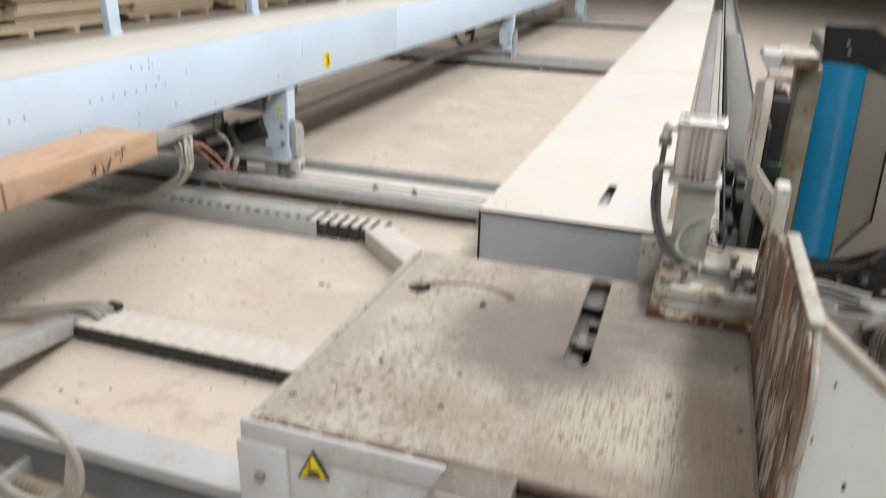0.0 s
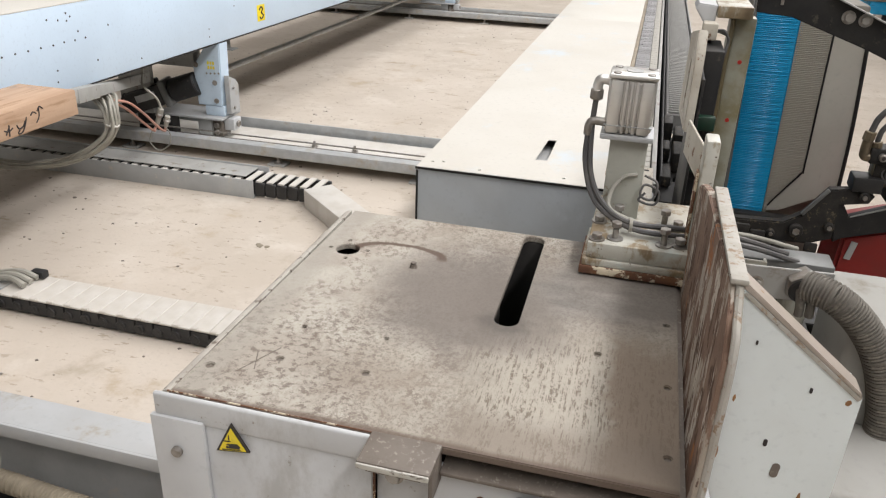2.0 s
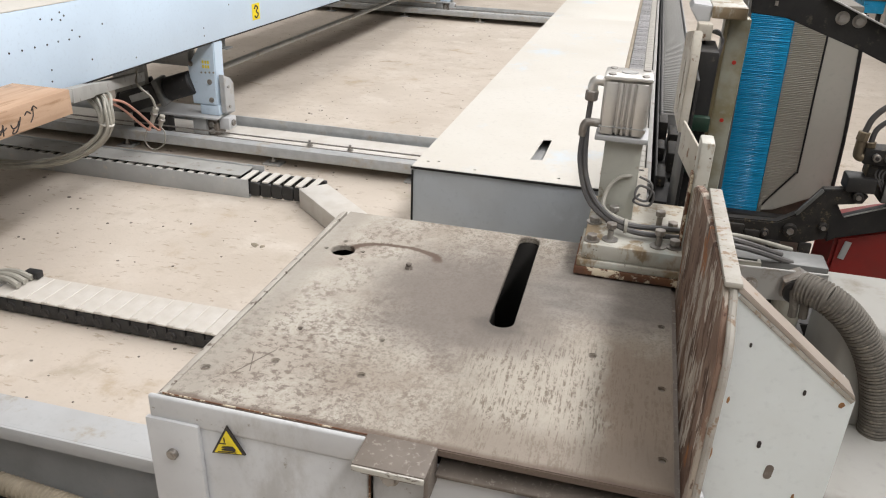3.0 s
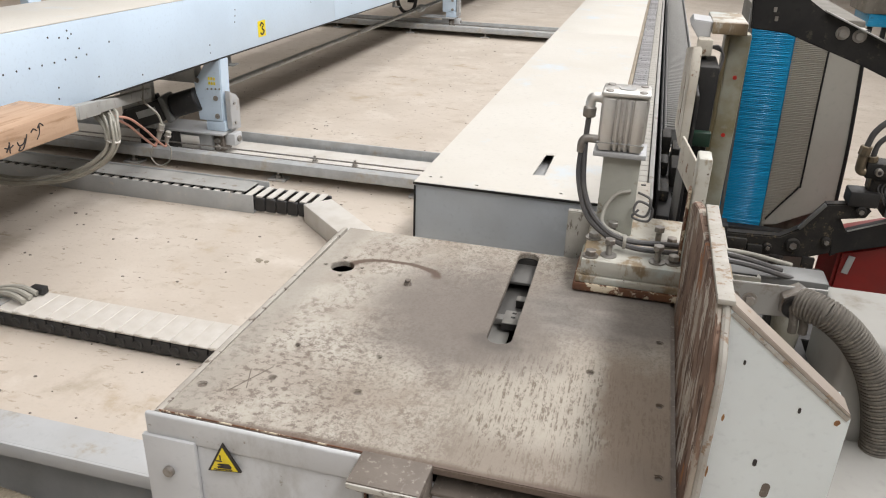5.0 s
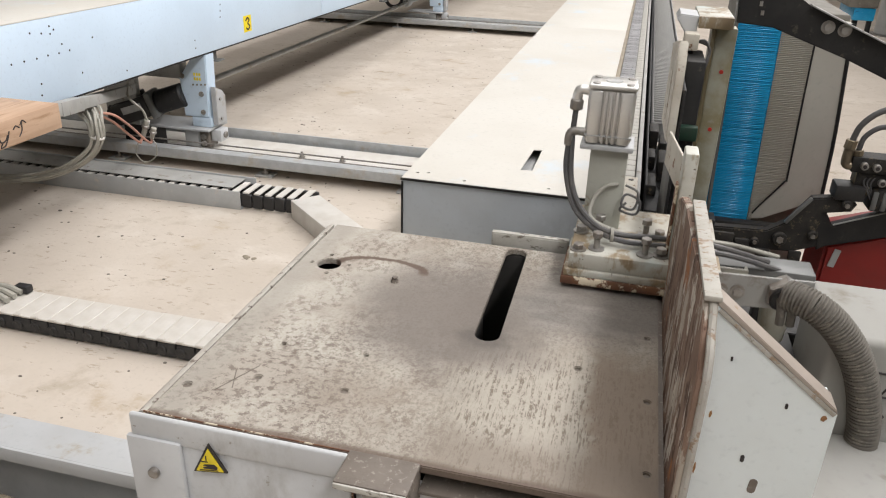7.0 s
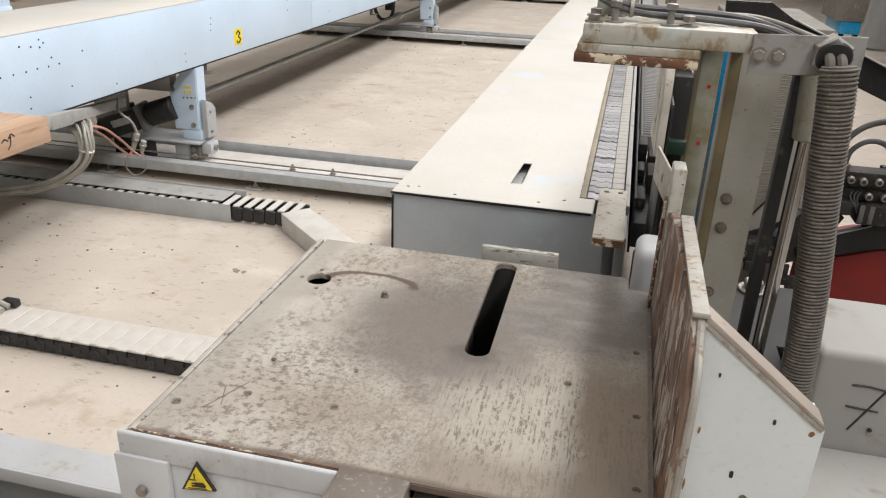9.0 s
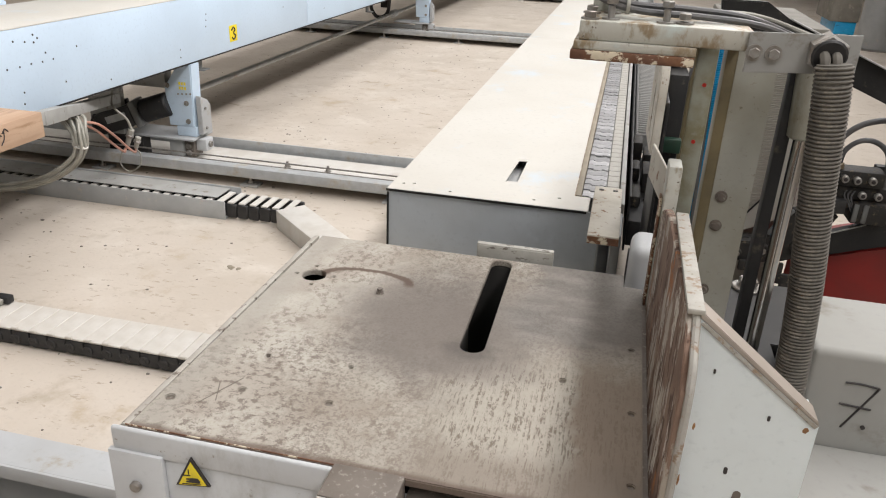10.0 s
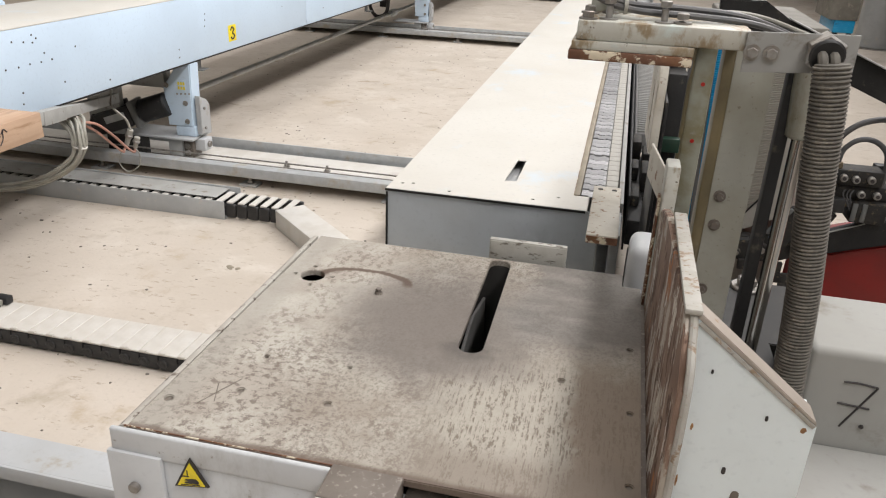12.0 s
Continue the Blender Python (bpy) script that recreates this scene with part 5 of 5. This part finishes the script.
# ---------------------------------------------------------------- edge machine on the right
em = thing("brush_machine", 1.1, 1.9, 0, "beige machine head with blue and grey bristle strips", "machine head")
row_me = mesh_of(box(0, 0.130, 1.8985, 1.9053, 0, 0.0050, 0.0016, 1), M["brush_blue"], True, Vector((0, 0, 0)))
for k in range(117):
    z = 0.520 + k * 0.0057
    o = new("blue_rib", row_me)
    o.parent = em
    o.matrix_basis = pose(0.918 - 0.018 * (z - 0.53) / 0.66 - 1.1, -1.9 + random.uniform(-0.0012, 0.0012), z, 0, random.uniform(-0.35, 0.35), 0)
part("edge_frame", plate([(0.912, 0.50), (0.922, 0.50), (0.900, 1.24), (0.888, 1.24)], [], 1.893, 1.93, "XZ", 0.001), M["dark_grey"], em)
part("blue_backing", box(0.906, 1.048, 1.9055, 1.93, 0.53, 1.20), M["brush_blue"], em)
grey_me = mesh_of(box(0, 0.10, 1.901, 1.9057, 0, 0.0049, 0.0016, 1), M["brush_grey"], True, Vector((0, 0, 0)))
for k in range(117):
    z = 0.520 + k * 0.0057
    o = new("grey_rib", grey_me)
    o.parent = em
    left = 1.050 - 0.016 * (z - 0.53) / 0.66
    right = 1.147 - 0.012 * (z - 0.53) / 0.66 if z > 0.683 else 1.055 + 0.090 * (z - 0.545) / 0.138
    o.matrix_basis = pose(left - 1.1, -1.9 + random.uniform(-0.0006, 0.0006), z) @ Matrix.Diagonal((max(right - left, 0.012) / 0.10, 1, 1, 1))
part("grey_seam", tube([(1.062, 1.903, 0.55), (1.085, 1.903, 0.588), (1.143, 1.903, 0.675), (1.149, 1.903, 0.70), (1.143, 1.903, 0.95), (1.138, 1.903, 1.20)], 0.003, 30, 6), M["black_steel"], em)
part("sheet", plate([(1.055, 0.528), (1.10, 0.535), (1.27, 0.625), (1.262, 0.86), (1.235, 1.20), (1.03, 1.20)], [], 1.906, 1.96, "XZ", 0.002), M["panel_beige"], em, "beige side sheet")
part("edge_trim", tube([(1.27, 1.905, 0.625), (1.262, 1.905, 0.86), (1.235, 1.905, 1.20)], 0.006, 10, 8), M["black_steel"], em)
part("lower_bar", box(0.92, 1.20, 1.86, 1.90, 0.49, 0.527, 0.004), M["black_steel"], em)
part("housing", box(0.93, 1.24, 1.962, 2.6, 0.30, 1.22, 0.01), M["dusty_cast"], em, "dusty dark machine housing")
part("stand", box(0.96, 1.20, 2.0, 2.5, 0.0, 0.30, 0.01), M["panel_beige"], em)
# slotted slide plates beside the beam
sl = thing("slide_slab", 0.85, 1.6, 0, "oily grey slide slab with red paint dots", "machine slide")
part("slab", box(0.813, 0.872, 1.60, 1.66, 0.45, 1.204, 0.006), M["slab"], sl)
for px, pz in ((0.846, 1.081), (0.843, 0.910)):
    part("paint_dot", cyl((px, 1.60, pz), (px, 1.597, pz), 0.006, 12), M["red_dot"], sl, "red dot")
part("slab_stand", box(0.82, 0.91, 1.55, 1.75, 0.0, 0.45, 0.006), M["black_steel"], sl)
part("front_slide", plate([(1.20, 0.97), (1.58, 0.93), (1.58, 1.16), (1.24, 1.215), (1.20, 1.16)], [loop_slot(1.36, 1.00, 1.36, 1.10, 0.02)], 0.700, 0.722, "YZ", 0.003), M["cream"], sl, "cream rusty slotted slide plate")
part("backing", box(0.80, 0.812, 1.58, 1.66, 0.45, 1.20, 0.002), M["oily_strip"], sl)
part("slide_web", box(0.726, 0.734, 1.22, 1.58, 0.55, 1.10, 0.002), M["black_steel"], sl)
part("green_core", box(0.735, 0.785, 1.40, 1.59, 0.55, 1.14, 0.005), M["black_steel"], sl)
part("green_block", box(0.745, 0.785, 1.37, 1.398, 0.81, 0.838, 0.004), M["green"], sl, "green painted block")
part("green_block", box(0.742, 0.79, 1.37, 1.398, 0.93, 0.97, 0.004), M["green"], sl)
part("top_valve", box(0.724, 0.764, 1.50, 1.559, 1.150, 1.196, 0.005), M["cream"], sl, "cream sensor block")
part("sensor_nose", cyl((0.742, 1.53, 1.150), (0.742, 1.53, 1.128), 0.012, 12, bevel=0.002), M["black"], sl)
for k in range(3):
    part("wire", tube([(0.760, 1.52, 1.175), (0.782 + 0.006 * k, 1.51, 1.178 - 0.008 * k), (0.796, 1.51, 1.150 - 0.01 * k), (0.786, 1.50, 1.115 - 0.008 * k), (0.765 - 0.004 * k, 1.49, 1.085)], 0.0032, 24, 6), M["rubber"], sl)
part("slide_foot", box(0.70, 0.79, 1.25, 1.58, 0.0, 0.549, 0.004), M["black_steel"], sl)
part("top_plate", box(0.758, 0.853, 1.55, 1.80, 1.205, 1.238, 0.004), M["arm_white"], sl, "white top plate")
part("top_plate", plate([(0.700, 1.225), (0.725, 1.19), (0.757, 1.19), (0.757, 1.236), (0.708, 1.240)], [], 1.56, 1.70, "XZ", 0.003), M["white_paint"], sl)

# dark linkage, red body, valves
lk2 = thing("lever_arm", 1.15, 1.5, 0, "black painted steel lever arm with bolts", "lever")
part("upper_arm", plate([(0.853, 1.233), (0.944, 1.226), (1.141, 1.157), (1.70, 0.925), (1.70, 1.00), (1.223, 1.203), (1.03, 1.285), (0.96, 1.33), (0.843, 1.33)], [], 1.50, 1.53, "XZ", 0.003), M["black_steel"], lk2)
for px, pz in ((1.080, 1.236), (1.122, 1.231)):
    part("bolt", hexbolt(px, 1.50, pz, 0.012, 0.008, "-Y"), M["bolt"], lk2)
part("arm_ridge", bar((1.70, 1.505, 1.003), (1.03, 1.505, 1.288), 0.05, 0.004, 0.001), M["bracket_grey"], lk2, "paler grey strip along the upper edge")
for px, pz in ((0.905, 1.285), (0.912, 1.262)):
    part("slot", box(px - 0.004, px + 0.004, 1.4975, 1.4995, pz - 0.006, pz + 0.006), M["bolt"], lk2)
part("column", box(1.62, 1.70, 1.535, 1.62, 0.0, 1.02, 0.006), M["black_steel"], lk2)
part("lower_arm", plate([(0.895, 0.629), (1.05, 0.635), (1.10, 0.668), (1.156, 0.752), (1.245, 0.765), (1.276, 0.745), (1.265, 0.722), (1.19, 0.708), (1.193, 0.60), (1.13, 0.575), (1.05, 0.572), (0.91, 0.565)], [], 1.535, 1.57, "XZ", 0.004), M["mesh_black"], lk2, "dusty black cast lever")
part("arm_bevel", bar((1.095, 1.533, 0.668), (1.152, 1.533, 0.752), 0.012, 0.010, 0.002), M["dark_grey"], lk2)
for px, pz, pr in ((1.088, 0.617, 0.021), (1.245, 0.745, 0.015), (1.175, 0.640, 0.014), (1.02, 0.60, 0.012)):
    part("knuckle", cyl((px, 1.518, pz), (px, 1.535, pz), pr, 18, bevel=0.003), M["mesh_black"], lk2)
    part("pin", cyl((px, 1.512, pz), (px, 1.5185, pz), pr * 0.5, 6), M["bolt"], lk2)
for px, pz, w in ((0.93, 0.60, 0.03), (0.985, 0.585, 0.022), (1.05, 0.560, 0.02), (1.14, 0.565, 0.018), (1.16, 0.53, 0.022), (1.175, 0.50, 0.018)):
    part("lug", box(px - w, px + w, 1.521, 1.5345, pz - 0.016, pz + 0.018, 0.004), M["mesh_black"], lk2)
part("strut", box(0.85, 0.90, 1.53, 1.60, 0.0, 0.65, 0.004), M["black_steel"], lk2)
rd = thing("red_machine", 1.5, 1.8, 0, "dark red machine body with a black cover", "machine")
part("body", plate([(1.222, 0.2), (1.85, 0.2), (1.85, 0.76), (1.377, 0.640), (1.232, 0.592)], [], 1.577, 1.80, "XZ", 0.010), M["red"], rd)
part("plinth", box(1.24, 1.83, 1.60, 1.79, 0.0, 0.1995), M["black_steel"], rd)
part("cover", plate([(1.178, 0.722), (1.192, 0.728), (1.226, 0.672), (1.357, 0.728), (1.85, 0.86), (1.85, 0.80), (1.377, 0.652), (1.222, 0.602), (1.200, 0.587)], [], 1.545, 1.576, "XZ", 0.003), M["black_steel"], rd, "black painted sloping cover")
part("cover_edge", bar((1.228, 1.5435, 0.6735), (1.357, 1.5435, 0.7285), 0.004, 0.004, 0.001), M["bracket_grey"], rd)
part("name_plate", bar((1.2685, 1.573, 0.585), (1.2585, 1.573, 0.527), 0.003, 0.019, 0.0005), M["grey_steel"], rd)
vb = thing("valve_block", 1.35, 1.45, 0, "black pneumatic valve block with fittings", "valve block")
part("block", box(1.232, 1.37, 1.53, 1.60, 0.842, 0.888, 0.005), M["mesh_black"], vb, "black manifold block")
part("block", box(1.255, 1.40, 1.54, 1.60, 0.80, 0.8415, 0.004), M["mesh_black"], vb)
part("coil", box(1.205, 1.285, 1.52, 1.59, 0.758, 0.803, 0.006), M["black"], vb, "black solenoid coil")
part("coil", box(1.302, 1.40, 1.52, 1.60, 0.735, 0.799, 0.006), M["mesh_black"], vb)
part("coil_rib", box(1.304, 1.318, 1.5165, 1.5195, 0.74, 0.795, 0.002), M["dark_grey"], vb)
part("coil_rib", box(1.330, 1.344, 1.5165, 1.5195, 0.74, 0.795, 0.002), M["dark_grey"], vb)
part("stand", box(1.33, 1.40, 1.575, 1.60, 0.74, 0.80, 0.003), M["black_steel"], vb)
part("stand", box(1.36, 1.40, 1.601, 1.63, 0.73, 0.89, 0.003), M["black_steel"], vb)
for px, pz in ((1.262, 0.866), (1.295, 0.864), (1.335, 0.866), (1.318, 0.822), (1.36, 0.822)):
    part("fitting", cyl((px, 1.5295, pz), (px, 1.513, pz), 0.011, 12, bevel=0.002), M["bolt"], vb)
    part("fitting_bore", cyl((px, 1.5135, pz), (px, 1.511, pz), 0.0055, 10), M["ink"], vb)
part("link_block", box(1.252, 1.275, 1.545, 1.58, 0.804, 0.8415, 0.003), M["brass"], vb)
part("link_block", box(1.276, 1.30, 1.548, 1.575, 0.772, 0.800, 0.003), M["brass"], vb)
part("elbow", tube([(1.243, 1.545, 0.858), (1.222, 1.545, 0.860), (1.218, 1.545, 0.875), (1.219, 1.545, 0.912)], 0.0135, 16, 12), M["brass"], vb, "dull brass elbow")
part("elbow_collar", cyl((1.218, 1.545, 0.905), (1.221, 1.545, 0.932), 0.0165, 8, bevel=0.002), M["brass"], vb)
part("elbow_collar", cyl((1.243, 1.545, 0.905), (1.246, 1.545, 0.888), 0.014, 8, bevel=0.002), M["brass"], vb)
part("hose", tube([(1.221, 1.545, 0.93), (1.232, 1.545, 0.972), (1.262, 1.545, 1.008), (1.305, 1.55, 1.028), (1.36, 1.56, 1.030), (1.42, 1.57, 0.99), (1.44, 1.58, 0.88), (1.40, 1.58, 0.83)], 0.0085, 44, 10), M["rubber"], vb, "dark hose loop")
part("hose", tube([(1.243, 1.545, 0.90), (1.250, 1.545, 0.942), (1.282, 1.545, 0.972), (1.325, 1.545, 0.972), (1.362, 1.545, 0.94), (1.372, 1.545, 0.88), (1.37, 1.55, 0.83)], 0.0075, 36, 10), M["rubber"], vb, "dark hose loop")
for k in range(3):
    part("wire", tube([(1.29 + 0.012 * k, 1.55, 0.84), (1.275 + 0.01 * k, 1.535, 0.815), (1.29 + 0.006 * k, 1.53, 0.79), (1.305 + 0.01 * k, 1.53, 0.765)], 0.0025, 14, 6), M["rubber"], vb)

# ---------------------------------------------------------------- cables
cb = thing("cable_bundle", -1.7, 2.4, 0, "bundle of pale grey cables looping to the floor", "cables")
random.seed(4)
for k in range(12):
    dx, dy, dz = random.uniform(-0.035, 0.035), random.uniform(-0.03, 0.03), random.uniform(-0.02, 0.02)
    part("cable", tube([(-1.97 + dx * 1.6, 2.34 + dy, 0.55 + dz * 0.5), (-1.86 + dx * 1.7, 2.25 + dy, 0.560 + dz), (-1.795 + dx * 0.8, 2.20 + dy, 0.52 + dz), (-1.80 + dx * 0.7, 2.20 + dy, 0.43 + dz),
                        (-1.88 + dx, 2.20 + dy, 0.345 + dz), (-2.02 + dx, 2.19 + dy, 0.265 + dz), (-2.20 + dx, 2.17 + dy, 0.215 + dz), (-2.45, 2.14 + dy, 0.20 + dz), (-2.8, 2.12 + dy, 0.28 + dz), (-2.92, 2.12 + dy, 0.655)], 0.0068, 60, 7), M["cable"], cb)
part("tie", cyl((-1.797, 2.20, 0.458), (-1.799, 2.20, 0.453), 0.037, 16), M["chain_top"], cb)
rc = thing("motor_cable", -1.9, 2.8, 0.3, "salmon coloured motor cables with metal plugs", "cables")
part("cable", tube([(-1.82, 2.26, 0.55), (-1.84, 2.40, 0.50), (-1.88, 2.56, 0.40), (-1.925, 2.72, 0.285), (-1.95, 2.81, 0.232), (-1.949, 2.82, 0.256)], 0.0065, 40, 7), M["red_cable"], rc)
part("cable", tube([(-1.84, 2.27, 0.54), (-1.87, 2.42, 0.46), (-1.925, 2.60, 0.34), (-1.985, 2.76, 0.245), (-2.01, 2.81, 0.238), (-2.004, 2.82, 0.262)], 0.0065, 40, 7), M["red_cable"], rc)
part("wire", tube([(-1.962, 2.82, 0.355), (-1.97, 2.80, 0.42), (-2.03, 2.78, 0.49), (-2.07, 2.85, 0.56)], 0.007, 20, 6), M["cable"], rc)
part("wire", tube([(-1.949, 2.82, 0.252), (-1.925, 2.82, 0.215), (-1.94, 2.82, 0.15), (-2.01, 2.82, 0.11), (-2.06, 2.82, 0.15), (-2.045, 2.82, 0.21), (-2.005, 2.82, 0.258)], 0.0035, 30, 6), M["cable"], rc)
fc = thing("floor_cable", -1.7, 1.3, 0, "pale cables plugged into the cable chain", "cables")
for k in range(3):
    part("cable", tube([(-1.58, 1.30 + 0.035 * k, 0.085), (-1.66, 1.31 + 0.03 * k, 0.10), (-1.80, 1.30 + 0.03 * k, 0.07), (-2.1, 1.22 + 0.04 * k, 0.014)], 0.012, 24, 8), M["cable"], fc)
part("clamp", box(-1.62, -1.56, 1.375, 1.41, 0.075, 0.105, 0.005), M["black"], fc)
loopc = thing("cable_loop", -0.65, 0.2, 0.30, "loop of pale grey cables tied beside the cover beam", "cables")
for k in range(4):
    e = 0.011 * k
    part("cable", tube([(-1.05, 0.24 + e, 0.365 + e), (-0.80, 0.20 + e * 0.5, 0.565 - e), (-0.66 + e, 0.18, 0.575 - e), (-0.575 - e * 0.6, 0.175 + e * 0.4, 0.515), (-0.560 - e, 0.17, 0.44), (-0.60 - e * 0.5, 0.165 + e * 0.3, 0.36 + e), (-0.69, 0.16, 0.325 + e), (-0.80, 0.17, 0.335 + e), (-1.0, 0.22 + e, 0.362)], 0.0085, 60, 8), M["cable"], loopc)

# ---------------------------------------------------------------- stacks of boards behind the conveyor
random.seed(11)


def board_stack(x, y, rows):
    s = thing("board_stack", x, y, 0, "untidy stack of pale sawn boards on bearers", "timber stack", "board stacks")
    for bxx in (-0.9, 0.0, 0.9):
        part("bearer", box(x - 0.6, x + 0.6, y + bxx - 0.05, y + bxx + 0.05, 0, 0.1, 0.004), M["board"], s)
    for r in range(rows):
        z0 = 0.1 + 0.060 * r
        gap = 0.022 if r % 4 == 3 else 0.0
        for c in range(5):
            o0, o1 = random.uniform(-0.3, 0.3), random.uniform(-0.02, 0.02)
            part("board", box(x - 0.6 + 0.24 * c + 0.004 + o1, x - 0.6 + 0.24 * c + 0.215 + o1, y - 1.2 + o0, y + 1.2 + o0 * random.uniform(0.2, 1.4), z0 + gap, z0 + random.uniform(0.050, 0.058), 0.002, 1), M["board"], s)
    return s


for sx, sy, sr in ((-9.6, 6.2, 9), (-9.5, 9.0, 11), (-9.7, 11.8, 8), (-9.5, 14.6, 12), (-9.6, 17.4, 9), (-11.2, 7.6, 14), (-11.3, 10.6, 15), (-11.2, 13.6, 13)):
    board_stack(sx, sy, sr)
for py in (2.70, 4.12, 5.54, 6.96, 8.38):
    post_ = thing("guard_post", bx - 0.73, py, 0.90, "pale blue steel post on the conveyor's far ledge", "post", "guard posts")
    part("upright", box(bx - 0.755, bx - 0.7085, py - 0.045, py + 0.045, 0.78, 1.75, 0.004), M["blue_paint"], post_)
    part("foot_plate", box(bx - 0.7005, bx - 0.663, py - 0.05, py + 0.05, 0.9055, 0.913, 0.002), M["blue_paint"], post_)
    part("web", box(bx - 0.7082, bx - 0.701, py - 0.045, py + 0.045, 0.80, 1.0, 0.002), M["blue_paint"], post_)

# chips and crumbs on the floor
random.seed(21)
crumbs = bmesh.new()
for k in range(420):
    x, y = random.uniform(-3.2, -0.15), random.uniform(0.6, 8.5)
    s = random.uniform(0.003, 0.0075) * (1.6 if random.random() < 0.08 else 1)
    g = bmesh.new()
    bmesh.ops.create_icosphere(g, subdivisions=1, radius=s)
    for v in g.verts:
        v.co = Vector((v.co.x * random.uniform(0.6, 1.5), v.co.y * random.uniform(0.6, 1.3), max(v.co.z * 0.5, -0.001)))
    bmesh.ops.translate(g, verts=g.verts, vec=(x, y, 0.001))
    join(crumbs, g)
solid("floor_crumbs", crumbs, M["tab_steel"], "small wood chips and crumbs strewn over the floor", "debris", kind="stuff")
pit = bmesh.new()
for k in range(9):
    a = random.uniform(0, 6.28)
    r = random.uniform(0.0, 0.03)
    g = bmesh.new()
    bmesh.ops.create_icosphere(g, subdivisions=2, radius=random.uniform(0.006, 0.013))
    for v in g.verts:
        v.co.z *= 0.18
    bmesh.ops.translate(g, verts=g.verts, vec=(-0.997 + r * math.cos(a) * 1.4, 2.074 + r * math.sin(a), 0.001))
    join(pit, g)
solid("dirt_clump", pit, M["duct"], "small clump of brown dirt on the floor", "debris", at=(-0.997, 2.074, 0))

# ---------------------------------------------------------------- far machinery to the right
fm = thing("far_cabinet", 3.1, 9.7, 0, "pale machine cabinet with a blue lower panel farther down the hall", "machine cabinet")
part("body", box(2.955, 3.275, 9.5, 10.3, 0.481, 1.7, 0.012), M["dusty_cast"], fm)
part("panel", box(3.03, 3.265, 9.52, 10.28, 0.335, 0.480, 0.008), M["brush_blue"], fm, "blue lower panel")
for lx in (3.05, 3.21):
    for ly in (9.56, 10.2):
        part("leg", box(lx, lx + 0.05, ly, ly + 0.05, 0.0, 0.334, 0.003), M["black_steel"], fm)
tank = thing("grey_column", 3.95, 11.0, 0, "tall round grey steel column", "column")
part("shell", cyl((3.95, 11.0, 0.012), (3.95, 11.0, 3.2), 0.26, 36, bevel=0.01), M["grey_steel"], tank)
part("foot_ring", cyl((3.95, 11.0, 0.0), (3.95, 11.0, 0.012), 0.32, 36), M["bolt"], tank)

# ---------------------------------------------------------------- what moves
A_PLACE = pose(PX, 0.74, PZ, 0, 90, 0)
MID_PLACE = pose(PX - 0.01, 0.74, PZ + 0.01, 0, 45, 0)
B_PLACE = pose(PX, 0.74, PZ)
C_PLACE = pose(PX + 0.03, 0.74, PZ + 0.014)
LOW_PLACE = pose(PX, 0.74, PZ - 0.045)


def motions():
    base = ORIGIN[clamp.name]
    low, high = pose(base.x, base.y, base.z - 0.008), pose(base.x, base.y, base.z - 0.008 + UP)
    walk(clamp, [(0, low), (6.95, low), (7.45, pose(base.x, base.y, base.z + UP * 0.5)), (7.95, high), (12, high)])
    for i, piece in enumerate(HOSE_PIECES):
        d, u = along(PLACES_DOWN, i), along(PLACES_UP, i)
        middle = d.lerp(u, 0.5)
        walk(piece, [(0, d), (6.95, d), (7.45, middle), (7.95, u), (12, u)])
    lo, hi = pose(0.335, 0.48, 0.64), pose(0.37, 0.48, 0.70)
    walk(lifter, [(0, lo), (3.1, lo), (3.23, hi), (3.5, hi), (3.62, lo), (11.23, lo), (11.38, hi), (12, hi)])
    walk(swing, [(0, A_PLACE), (1.63, A_PLACE), (1.72, MID_PLACE), (1.8, B_PLACE), (1.9, LOW_PLACE), (3.1, LOW_PLACE), (3.23, C_PLACE), (3.5, C_PLACE), (3.58, MID_PLACE), (3.68, A_PLACE),
                 (5.48, A_PLACE), (5.56, MID_PLACE), (5.64, B_PLACE), (10.5, B_PLACE), (10.6, LOW_PLACE), (11.23, LOW_PLACE), (11.38, C_PLACE), (12, C_PLACE)])


motions()
